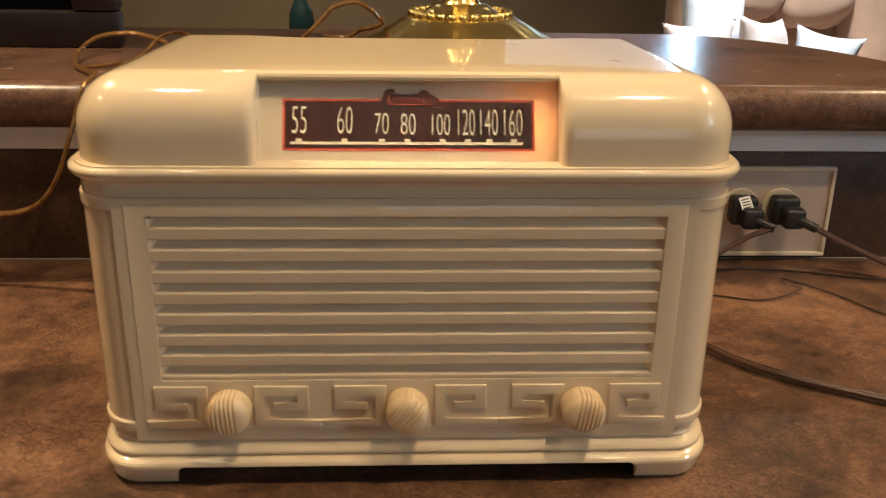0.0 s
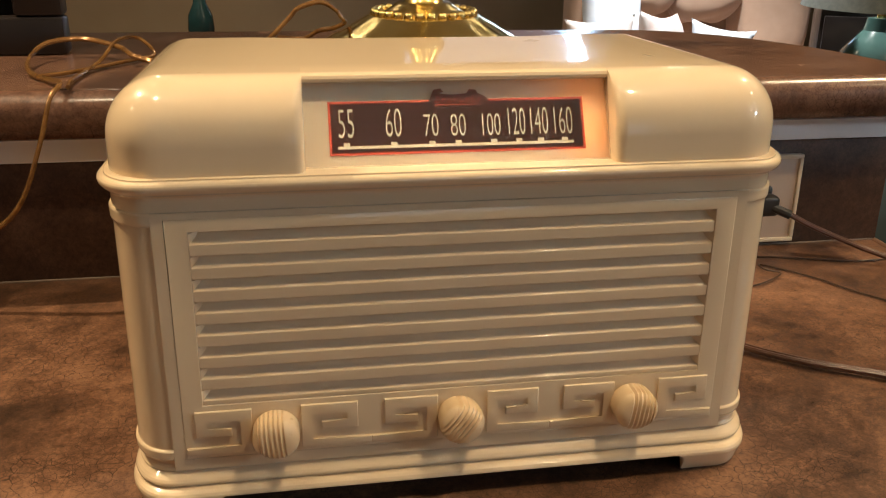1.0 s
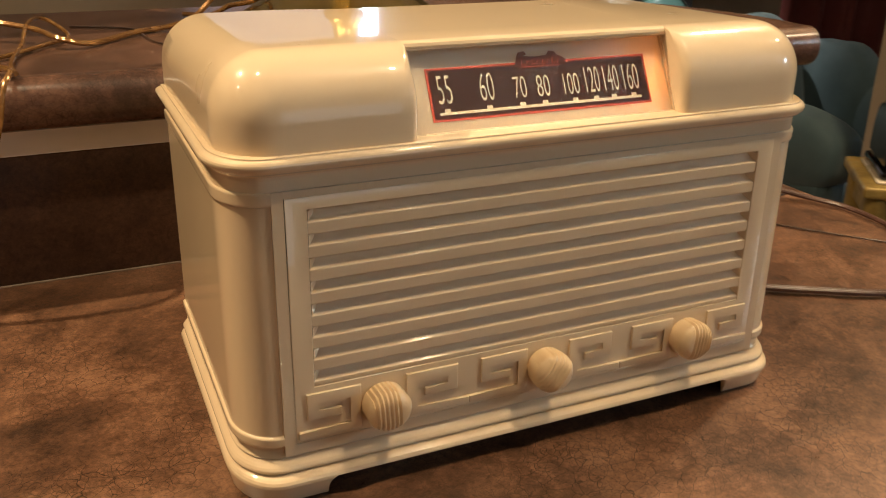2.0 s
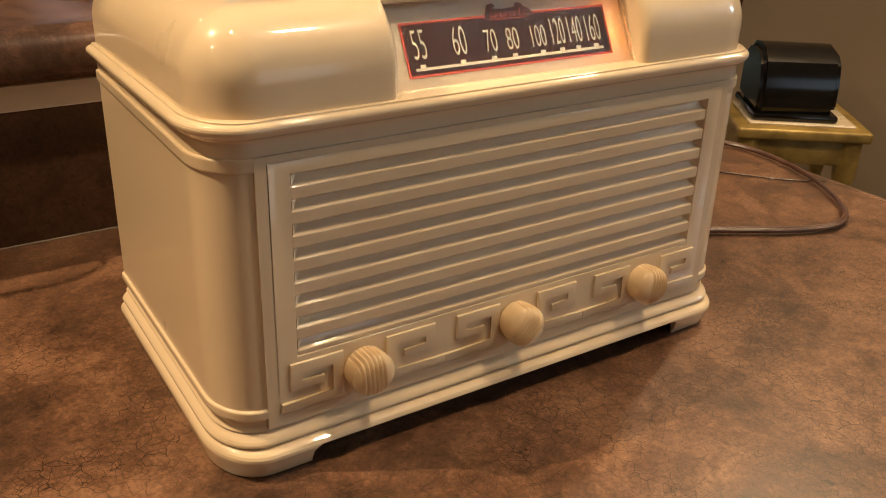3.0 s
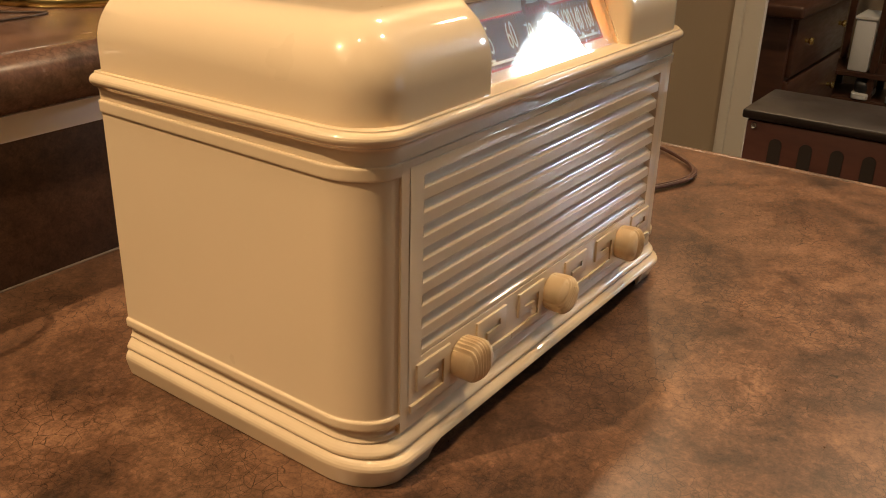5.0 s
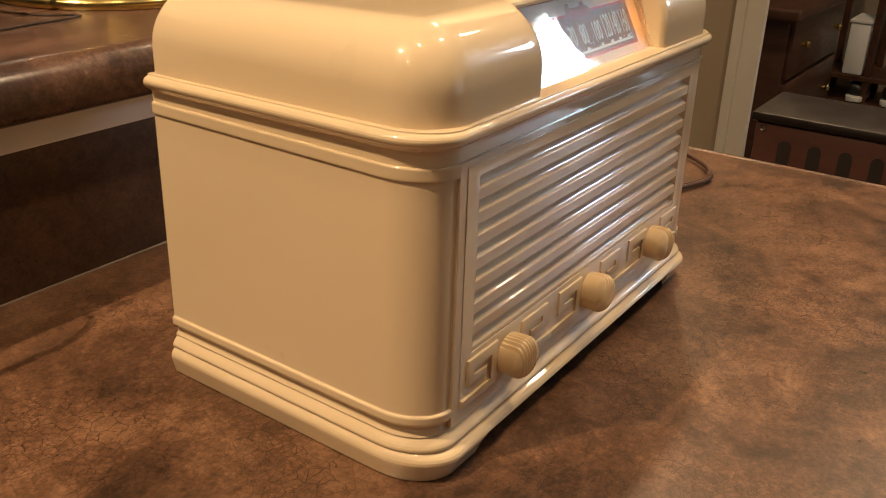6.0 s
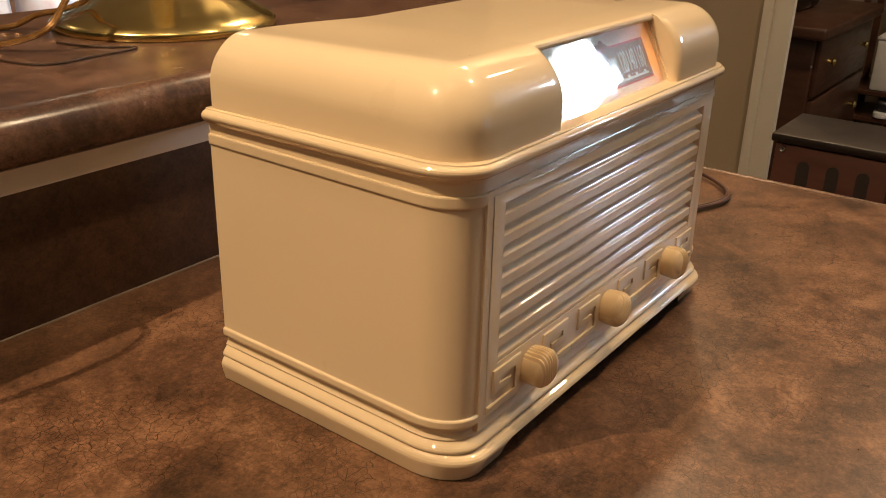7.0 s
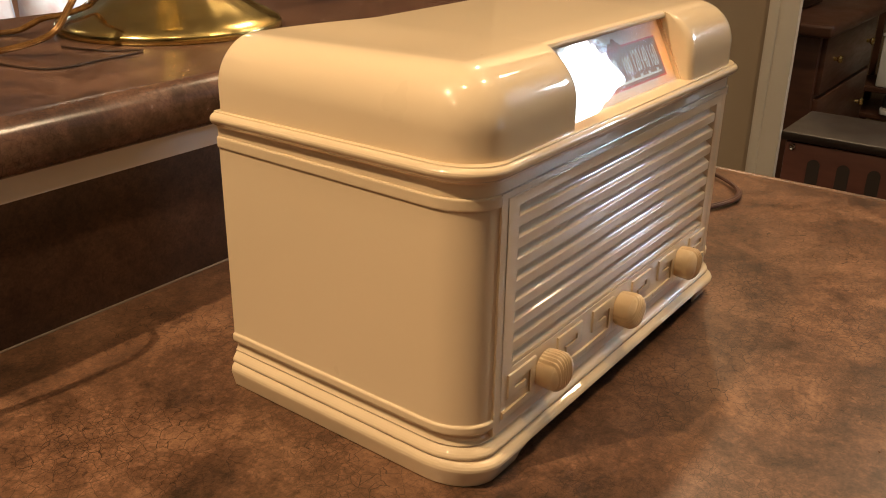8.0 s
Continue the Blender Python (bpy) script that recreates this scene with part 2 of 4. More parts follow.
def box(size, at=(0, 0, 0), r=0.0, seg=2, m=None):
    return rbox(bmesh.new(), size, at, r, seg, m)


def lathe(profile, seg=48, bm=None, m=None):
    """Turns a profile of (radius, height) round z."""
    bm = bm or bmesh.new()
    m = m or Matrix()
    rings = []
    for r, z in profile:
        if r < 1e-6:
            rings.append([bm.verts.new(m @ Vector((0, 0, z)))])
        else:
            rings.append([bm.verts.new(m @ Vector((r * math.cos(2 * math.pi * k / seg), r * math.sin(2 * math.pi * k / seg), z))) for k in range(seg)])
    for a, b in zip(rings, rings[1:]):
        for k in range(seg):
            q = [a[k % len(a)], a[(k + 1) % len(a)], b[(k + 1) % len(b)], b[k % len(b)]]
            q = list(dict.fromkeys(q))
            if len(q) > 2:
                bm.faces.new(q)
    return bm


def spline(points, per=8):
    """A smooth line through points."""
    p = [Vector(q) for q in points]
    p = [2 * p[0] - p[1], *p, 2 * p[-1] - p[-2]]
    out = []
    for a, b, c, d in zip(p, p[1:], p[2:], p[3:]):
        for k in range(per):
            t = k / per
            out.append(0.5 * (2 * b + (c - a) * t + (2 * a - 5 * b + 4 * c - d) * t * t + (3 * b - a - 3 * c + d) * t**3))
    return [*out, p[-2]]


def tube(points, r, seg=10, per=8, bm=None):
    """A round cable through points."""
    bm = bm or bmesh.new()
    line = spline(points, per)
    rings = []
    side = None
    for k, q in enumerate(line):
        ahead = (line[min(k + 1, len(line) - 1)] - line[max(k - 1, 0)]).normalized()
        if side is None:
            side = ahead.cross(Vector((0, 0, 1)))
            side = side if side.length > 0.1 else ahead.cross(Vector((1, 0, 0)))
        side = (side - ahead * side.dot(ahead)).normalized()
        up = side.cross(ahead)
        rings.append([bm.verts.new(q + side * (r * math.cos(2 * math.pi * j / seg)) + up * (r * math.sin(2 * math.pi * j / seg))) for j in range(seg)])
    for a, b in zip(rings, rings[1:]):
        for j in range(seg):
            bm.faces.new((a[j], a[(j + 1) % seg], b[(j + 1) % seg], b[j]))
    bm.faces.new(rings[0])
    bm.faces.new(rings[-1])
    return bm


def puff(size, e1=0.55, e2=0.45, n=28, seed=0, dent=0.0, m=None):
    """A stuffed cushion: a superellipsoid with soft dents."""
    def pw(v, e):
        return math.copysign(abs(v) ** e, v)
    bm = bmesh.new()
    rings = []
    for i in range(n + 1):
        u = -math.pi / 2 + math.pi * i / n
        ring = []
        for j in range(2 * n):
            v = 2 * math.pi * j / (2 * n)
            q = Vector((pw(math.cos(u), e1) * pw(math.cos(v), e2) * size[0] / 2, pw(math.cos(u), e1) * pw(math.sin(v), e2) * size[1] / 2, pw(math.sin(u), e1) * size[2] / 2))
            if dent:
                q *= 1 + dent * noise.noise(q * (4.0 / max(size)) + Vector((seed * 7.1, seed * 3.3, 0)))
            ring.append(bm.verts.new((m or Matrix()) @ q))
        rings.append(ring)
    for a, b in zip(rings, rings[1:]):
        for j in range(2 * n):
            bm.faces.new((a[j], a[(j + 1) % (2 * n)], b[(j + 1) % (2 * n)], b[j]))
    bmesh.ops.remove_doubles(bm, verts=bm.verts, dist=1e-5)
    return bm


def prism(outline, depth, m=None, bm=None):
    """A flat outline in x and y, given a thickness along z."""
    bm = bm or bmesh.new()
    m = m or Matrix()
    low = [bm.verts.new(m @ Vector((x, y, 0))) for x, y in outline]
    high = [bm.verts.new(m @ Vector((x, y, depth))) for x, y in outline]
    bm.faces.new(low)
    bm.faces.new(high)
    for k in range(len(low)):
        bm.faces.new((low[k], low[k - 1], high[k - 1], high[k]))
    return bm


# ---------- counter, backsplash, bar ledge ----------
EDGE_X, WALL_Y, FRONT_Y, LEFT_X = 0.490, 0.347, -0.315, -1.45
LEDGE_Z, NOSE_Y = 0.167, 0.306


def nosed_slab(x0, x1, y_nose, y_back, z_top, thick, r):
    """A slab whose front edge is a full round nose."""
    prof = [(y_back, z_top), (y_nose + r + 0.002, z_top), (y_nose + r, z_top)]
    prof += [(y_nose + r - r * math.sin(a), z_top - r + r * math.cos(a)) for a in [math.pi / 2 * k / 8 for k in range(1, 9)]]
    rb = min(r, thick - r) * 0.98
    prof += [(y_nose + rb - rb * math.cos(a), z_top - thick + rb - rb * math.sin(a)) for a in [math.pi / 2 * k / 8 for k in range(0, 9)]]
    prof += [(y_back, z_top - thick)]
    bm = bmesh.new()
    a = [bm.verts.new((x0, y, z)) for y, z in prof]
    b = [bm.verts.new((x1, y, z)) for y, z in prof]
    bm.faces.new(a)
    bm.faces.new(b)
    for k in range(len(a)):
        bm.faces.new((a[k], a[k - 1], b[k - 1], b[k]))
    return bm


slab = nosed_slab(LEFT_X, EDGE_X - 0.012, FRONT_Y, WALL_Y + 0.10, 0.0, 0.038, 0.018)
counter = part("counter_top", slab, COUNTER)
tagged(counter, "brown crackle-patterned laminate counter top with rounded edge", "counter", kind="structure")
end = bmesh.new()
rbox(end, (0.012, WALL_Y + 0.1 - FRONT_Y - 0.02, 0.038), (EDGE_X - 0.006, (WALL_Y + 0.1 + FRONT_Y + 0.02) / 2, -0.019), 0.005, 3)
part("edge_strip", end, COUNTER, counter)
base_cab = part("counter_base", box((EDGE_X - 0.03 - LEFT_X, WALL_Y - FRONT_Y - 0.03, -0.038 - FLOOR), ((EDGE_X - 0.03 + LEFT_X) / 2, (WALL_Y + FRONT_Y + 0.03) / 2, (FLOOR - 0.038) / 2), 0.004), DARKWOOD)
tagged(base_cab, "dark wood cabinet base under the counter", "cabinet", kind="structure")

wall_bar = part("wall_bar", box((EDGE_X - 0.008 - LEFT_X, 0.10, 0.128 - FLOOR), ((EDGE_X - 0.008 + LEFT_X) / 2, WALL_Y + 0.053, (0.128 + FLOOR) / 2)), WALLPAINT)
tagged(wall_bar, "low partition wall carrying the raised bar", "wall", kind="structure")
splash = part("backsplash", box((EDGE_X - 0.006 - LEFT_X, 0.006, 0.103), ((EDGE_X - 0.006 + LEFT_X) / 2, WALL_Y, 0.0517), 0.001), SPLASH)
tagged(splash, "dark brown laminate backsplash behind the counter", "backsplash", kind="structure")
strip = part("trim_strip", box((EDGE_X - 0.006 - LEFT_X, 0.012, 0.023), ((EDGE_X - 0.006 + LEFT_X) / 2, WALL_Y - 0.004, 0.1165), 0.001), STRIP)
tagged(strip, "pale grey wood strip under the bar ledge", "trim", kind="structure")
caulk = part("joint_bead", tube([(LEFT_X, WALL_Y - 0.004, 0.0006), (-0.4, WALL_Y - 0.004, 0.0006), (EDGE_X - 0.01, WALL_Y - 0.004, 0.0004)], 0.0009, 6, 3), SEALANT)
tagged(caulk, "thin pale sealant bead along the counter joint", "sealant", kind="structure")


def ledge_mesh():
    """Raised bar top: nosed front, and a back edge that sweeps forward in a curve at its free end."""
    thick, r = 0.040, 0.019
    cols = []
    x1 = EDGE_X + 0.004
    xs = [LEFT_X, -0.9, -0.4, 0.0, 0.27] + [0.27 + (x1 - 0.27) * math.sin(math.pi / 2 * k / 26) for k in range(1, 27)]
    for x in xs:
        u = max(0.0, (x - 0.27) / (x1 - 0.27))
        back = NOSE_Y + 0.075 + 0.275 * max(0.0, 1 - u**2.5) ** 0.62 + 0.02 * min(1.0, max(0.0, (0.25 - x) / 0.4))
        prof = [(back - 0.006, LEDGE_Z - thick), (back, LEDGE_Z - thick + 0.006), (back, LEDGE_Z - 0.006), (back - 0.006, LEDGE_Z), (back - 0.007, LEDGE_Z), (NOSE_Y + r + 0.0015, LEDGE_Z), (NOSE_Y + r, LEDGE_Z)]
        prof += [(NOSE_Y + r - r * math.sin(a), LEDGE_Z - r + r * math.cos(a)) for a in [math.pi / 2 * k / 8 for k in range(1, 9)]]
        prof += [(NOSE_Y + r - r * math.cos(a), LEDGE_Z - thick + r - r * math.sin(a)) for a in [math.pi / 2 * k / 8 for k in range(0, 9)]] + [(NOSE_Y + r + 0.002, LEDGE_Z - thick)]
        cols.append([(x, y, z) for y, z in prof])
    bm = bmesh.new()
    rows = [[bm.verts.new(q) for q in c] for c in cols]
    for a, b in zip(rows, rows[1:]):
        for k in range(len(a)):
            bm.faces.new((a[k], a[k - 1], b[k - 1], b[k]))
    bm.faces.new(rows[0])
    bm.faces.new(rows[-1])
    return bm


ledge = part("bar_ledge", ledge_mesh(), LEDGE)
tagged(ledge, "raised brown laminate bar ledge with a rounded nose", "bar ledge", kind="structure")

# ---------- the radio ----------
radio = thing("tabletop_radio", "vintage ivory tabletop radio with louvred grille and three knobs", "radio")
W, YF, YB, RX, RY, TAPER = 0.1720, -0.0005, 0.1845, 0.0208, 0.0270, 0.0038
PANEL_X = 0.1510
FOOT_X, FOOT_Z = 0.1300, 0.0126


def outline(o, front=None, flare=0.0):
    """Plan of the case, from the back on one side round the front to the back on the other, o metres outside the body.
    front: how far back the middle of the front lies; flare: how much further the front stands out than the sides."""
    cx, cy, rx, ry = W - RX, YF + RY, RX + o, RY + o + flare
    left = [(-W - o + TAPER, YB), (-W - o + TAPER * 0.5, cy + (YB - cy) * 0.5), (-W - o, cy + 0.004)]
    left += [(-cx - rx * math.cos(a), cy - ry * math.sin(a)) for a in [math.pi / 2 * k / 14 for k in range(15)]]
    left += [(-PANEL_X, YF - o - flare), (-PANEL_X + 0.00005, YF - o - flare)]
    n = len(left)
    xs = [-FOOT_X - 0.003 + 0.001 * k for k in range(0, 9)]
    mid = xs + [-0.10, -0.06, 0.0, 0.06, 0.10] + [-x for x in reversed(xs)]
    pts = left + [(x, YF - o - flare) for x in mid] + [(-x, y) for x, y in reversed(left)]
    if front is not None:
        pts = [(x, max(y, front) if n - 2 < k < len(pts) - n + 1 else y) for k, (x, y) in enumerate(pts)]
    return pts


def loft(rings, floor_closed=True):
    """rings: lists of (x, y, z) of one length; joined in order and closed at the back."""
    bm = bmesh.new()
    rows = [[bm.verts.new(q) for q in ring] for ring in rings]
    for a, b in zip(rows, rows[1:]):
        for k in range(len(a)):
            bm.faces.new((a[k], a[k - 1], b[k - 1], b[k]))
    if floor_closed:
        bm.faces.new(rows[0])
    bm.faces.new(rows[-1])
    return bm


def foot_line(x, y):
    """Height of the plinth's lower edge: feet at the corners, raised between them on the front."""
    if y > YF + 0.004 or abs(x) >= FOOT_X:
        return 0.0
    u = min(1.0, (FOOT_X - abs(x)) / 0.0045)
    return FOOT_Z * math.sqrt(1 - (1 - u) ** 2)


def tight(profile, d=0.00025, least=0.0011):
    """Adds close neighbours at both ends of every long step of a profile, so that flats stay flat beside their rounded edges."""
    out = [profile[0]]
    for a, b in zip(profile, profile[1:]):
        size = math.dist(a, b)
        if size > least:
            out += [tuple(u + (v - u) * d / size for u, v in zip(a, b)), tuple(v - (v - u) * d / size for u, v in zip(a, b))]
        out.append(b)
    return out


# profiles: height, distance outside the body, and how much more of it on the front
PLINTH = tight([(0.0, 0.0016, 0.0016), (0.0008, 0.0023, 0.0018), (0.0060, 0.0036, 0.0026), (0.0100, 0.0046, 0.0034), (0.0118, 0.0049, 0.0039), (0.0134, 0.0047, 0.0040), (0.0148, 0.0041, 0.0037), (0.0158, 0.0034, 0.0028), (0.0164, 0.0028, 0.0019), (0.0168, 0.0023, 0.0012), (0.0170, 0.0021, 0.0010), (0.0173, 0.0023, 0.0011), (0.0178, 0.0028, 0.0012), (0.0188, 0.0031, 0.0013), (0.0198, 0.0029, 0.0012), (0.0210, 0.0022, 0.0010), (0.0222, 0.0012, 0.0006), (0.0234, 0.0, 0.0002), (0.0241, -0.0007, 0.0), (0.0244, -0.0003, 0.0), (0.0248, 0.0, 0.0), (0.0253, -0.0001, 0.0), (0.0257, -0.0006, 0.0), (0.0266, -0.0013, 0.0), (0.0280, -0.0018, 0.0), (0.0298, -0.0018, 0.0), (0.0322, -0.0014, 0.0)])
part("plinth", loft([[(x, y, max(z, foot_line(x, y) if z < FOOT_Z + 0.0001 else 0)) for x, y in outline(o, None, f)] for z, o, f in PLINTH], False), IVORY, radio, "stepped plinth with bracket feet", 40)
# plate blackened to give the shade under the case
part("underside", box((0.330, 0.176, 0.0025), (0, 0.0935, 0.0150)), CHIP_AND_SHADE, radio, "dark plate painting in the shade between the feet")
BODY = tight([(0.0316, -0.006), (0.0317, 0.0006), (0.0321, 0.0011), (0.0328, 0.0014), (0.0336, 0.0015), (0.0364, 0.0015), (0.0370, 0.0013), (0.0374, 0.0008), (0.0377, 0.0002), (0.0382, 0.0), (0.07, 0.0), (0.12, 0.0), (0.1598, 0.0), (0.1601, 0.0003), (0.1603, 0.0009), (0.1608, 0.0011), (0.1614, 0.0012), (0.1658, 0.0013), (0.1663, 0.0012), (0.1667, 0.0009), (0.1669, 0.0003), (0.1670, -0.006)])
part("body", loft([[(x, y, z) for x, y in outline(o, 0.0135)] for z, o in BODY]), IVORY, radio, "", 40)
RIM = tight([(0.1668, -0.006, 0.0), (0.1669, -0.0002, 0.0), (0.1725, 0.0000, 0.0), (0.1741, 0.0003, 0.0), (0.1751, 0.0010, 0.0002), (0.1758, 0.0021, 0.0003), (0.1766, 0.0034, 0.0005), (0.1776, 0.0044, 0.0006), (0.1788, 0.0051, 0.0007), (0.1800, 0.0053, 0.0008), (0.1811, 0.0050, 0.0009), (0.1820, 0.0042, 0.0011), (0.1825, 0.0034, 0.0012), (0.1828, 0.0026, 0.0014), (0.1829, 0.0020, 0.0015), (0.1832, 0.0018, 0.0015), (0.1837, 0.0018, 0.0015), (0.1840, 0.0013, 0.0014), (0.1841, -0.014, 0.0)])
part("rim_moulding", loft([[(x, y, z - 0.0016 * max(0.0, y - 0.03) / 0.15) for x, y in outline(o, None, f)] for z, o, f in RIM]), IVORY, radio, "", 40)
part("paint_chip", lathe([(0.0, 0.0), (0.0011, 0.0001), (0.0009, 0.0006), (0.0, 0.0007)], 8, m=Matrix.Translation((-0.1666, 0.0036, 0.1799)) @ pose(0, 0, 0, 0, -70, 45)), CHIP_AND_SHADE, radio)

# front panel round the grille
GX, GZ0, GZ1 = 0.1342, 0.0630, 0.1570
STRIP_Y, FACE = -0.0018, -0.0021


def ring_plate(ox, oz0, oz1, ix, iz0, iz1, y0, y1):
    """A flat plate with a rectangular opening, between y0 and y1."""
    bm = bmesh.new()
    loops = [[bm.verts.new((x, y, z)) for x, z in ((-a, z0), (a, z0), (a, z1), (-a, z1))] for a, z0, z1 in ((ox, oz0, oz1), (ix, iz0, iz1)) for y in (y0, y1)]
    of, ob_, inf, inb = loops
    for k in range(4):
        n = (k + 1) % 4
        bm.faces.new((of[k], of[n], inf[n], inf[k])), bm.faces.new((ob_[k], ob_[n], inb[n], inb[k]))
        bm.faces.new((of[k], of[n], ob_[n], ob_[k])), bm.faces.new((inf[k], inf[n], inb[n], inb[k]))
    return bm


part("panel_strip", ring_plate(PANEL_X - 0.00003, 0.0262, 0.1668, 0.1440, 0.0330, 0.1620, STRIP_Y, 0.012), IVORY, radio)
panel = ring_plate(0.1453, 0.0318, 0.1637, GX, GZ0, GZ1, FACE, 0.011)
rims = [e for e in panel.edges if all(v.co.y < FACE + 0.0001 for v in e.verts) and any(len({round(w, 5) for w in pair}) == 1 for pair in zip(e.verts[0].co.xz, e.verts[1].co.xz))]
bmesh.ops.bevel(panel, geom=rims, offset=0.0006, segments=3, profile=0.5, affect="EDGES")
part("front_panel", panel, IVORY, radio, "", 60)
# dark sheet: the hollow's shade is put into its colour
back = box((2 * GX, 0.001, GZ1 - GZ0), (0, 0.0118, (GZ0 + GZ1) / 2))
part("grille_backing", back, plain("cavity_shade", (0.05, 0.04, 0.03), 0.9), radio, "dark sheet standing in for the shaded hollow behind the louvres")
# louvres: a flat rib with a rounded upper edge, then a slope that runs back under the next rib
PITCH, TOPZ = 0.01212, 0.1508


def louvre(rib=0.0064, foot=None):
    """One rib with a crisp upper edge and the hollow slope over it, up to a narrow gap under the next rib; foot: its lower end."""
    y0, zf, top = -0.0016, -rib if foot is None else foot, PITCH - rib
    sec = [(0.0040, zf), (y0 + 0.0006, zf), (y0 + 0.0002, zf + 0.0002), (y0, zf + 0.0006), (y0, -0.0007), (y0 + 0.00006, -0.0004), (y0 + 0.00022, -0.00016), (y0 + 0.0005, 0.0), (y0 + 0.0010, 0.0002)]
    sec += [(y0 + 0.0015, 0.0005), (y0 + 0.0019, 0.0009), (y0 + 0.0022, 0.0014), (y0 + 0.0025, 0.0020), (y0 + 0.0036, top - 0.0010), (y0 + 0.0040, top - 0.0008)]
    sec += [(0.0060, top - 0.0005), (0.0092, top - 0.0005), (0.0092, zf)]
    bm = bmesh.new()
    sec = tight(sec, 0.00015)
    a = [bm.verts.new((-GX + 0.0001, y, z)) for y, z in sec]
    b = [bm.verts.new((GX - 0.0001, y, z)) for y, z in sec]
    bm.faces.new(a)
    bm.faces.new(b)
    for k in range(len(a)):
        bm.faces.new((a[k], a[k - 1], b[k - 1], b[k]))
    return bm


slat = part("grille_slat", louvre(), IVORY, radio, sharp=50)
slat.location.z = TOPZ
for k in range(1, 7):
    again("grille_slat", slat, radio, Matrix.Translation((0, 0, TOPZ - PITCH * k)))
lowest = part("grille_slat", louvre(foot=GZ0 - TOPZ + 7 * PITCH), IVORY, radio, sharp=50)
lowest.location.z = TOPZ - 7 * PITCH
for s_ in (-1, 1):
    gus = bmesh.new()
    q = [gus.verts.new((s_ * (GX - 0.0002), -0.0018, 0)), gus.verts.new((s_ * (GX - 0.0002), 0.0040, 0.0054)), gus.verts.new((s_ * (GX - 0.0002), -0.0018, 0.0054)), gus.verts.new((s_ * (GX - 0.0058), 0.0036, 0.0054))]
    gus.faces.new((q[0], q[2], q[3])), gus.faces.new((q[0], q[1], q[3])), gus.faces.new((q[1], q[2], q[3])), gus.faces.new((q[0], q[1], q[2]))
    g0 = part("grille_gusset", gus, IVORY, radio)
    g0.location.z = TOPZ
    for k in range(1, 8):
        again("grille_gusset", g0, radio, Matrix.Translation((0, 0, TOPZ - PITCH * k)))

# solid dark bars stand for the shade in gaps below the upper slats
for k, (x0, x1) in enumerate([(-0.093, -0.008), (-0.080, 0.005), (-0.058, 0.008), (-0.049, 0.017)]):
    part("louvre_gap_shade", box((x1 - x0, 0.0020, 0.0005), ((x0 + x1) / 2, 0.0020, TOPZ - PITCH * k - 0.0067), 0.0002, 1), CHIP_AND_SHADE, radio, "dark bar for the shade in a gap under a warped slat")

# Greek key ornaments
KZ1, KZ0, BAR = 0.0598, 0.0346, 0.0055


def key_bars(x0, x1, flip, tail):
    """One raised key as a single bent bar; flip: mirrored, with its full upright on the right; tail: where its foot bar ends."""
    zm, xi, b, inner = KZ0 + 0.0104, x0 + 0.0105, 0.0042, 0.0046
    path = [(tail, KZ0), (x0, KZ0), (x0, KZ1), (x1, KZ1), (x1, zm), (xi, zm), (xi, zm + inner), (x1 - BAR, zm + inner), (x1 - BAR, KZ1 - BAR), (x0 + BAR, KZ1 - BAR), (x0 + BAR, KZ0 + b), (tail, KZ0 + b)]
    if flip:
        path = [(x0 + x1 - x, z) for x, z in path]
    bm = prism(path, 0.0022, Matrix.Translation((0, FACE + 0.0008, 0)) @ pose(0, 0, 0, 90, 0, 0))
    rim = [e for e in bm.edges if all(v.co.y < FACE - 0.001 for v in e.verts)]
    bmesh.ops.bevel(bm, geom=rim, offset=0.0005, segments=3, profile=0.5, affect="EDGES")
    return bm


for x0, x1, flip, tail in [(-0.1390, -0.1102, True, -0.1440), (-0.0850, -0.0553, False, -0.0482), (-0.0412, -0.0126, True, -0.0482), (0.0144, 0.0428, False, 0.0498), (0.0571, 0.0860, True, 0.0498), (0.1116, 0.1402, False, 0.1440)]:
    part("key_ornament", key_bars(x0, x1, flip, x0 + x1 - tail if flip else tail), IVORY, radio)


# knobs with a ribbed sector on the domed face
def knob_mesh(rad=0.0120, depth=0.0152):
    """A short cylinder with a domed face; parallel ridges run over the face and down its rim."""
    def groove(x):
        return 0.5 - 0.5 * math.cos(2 * math.pi * (x - 0.42 * rad) / 0.0024) if -0.72 * rad < x < 0.42 * rad else 0.0
    bm = bmesh.new()
    rows = []
    n = 20
    for i in range(97):
        x = -rad * math.cos(math.pi * i / 96) * 0.9995
        h, g = math.sqrt(rad * rad - x * x), groove(x)
        top = h - 0.0013 * g * min(1.0, h / 0.004)
        sec = [(-0.94 * h, 0.0), (-0.985 * top, 0.004), (-top, 0.0065), (-top, 0.0080), (-top, 0.0092)]
        for j in range(n + 1):
            y = -top + 2 * top * j / n
            r = math.hypot(x, y) / rad
            sec.append((y * 0.985, depth - 0.0046 * r**5 - 0.0013 * g))
        sec += [(-y, z) for y, z in reversed(sec[:5])]
        rows.append([bm.verts.new((x, y, z)) for y, z in sec])
    for a, b in zip(rows, rows[1:]):
        for k in range(len(a)):
            bm.faces.new((a[k], a[k - 1], b[k - 1], b[k]))
    bm.faces.new(rows[0])
    bm.faces.new(rows[-1])
    return bm


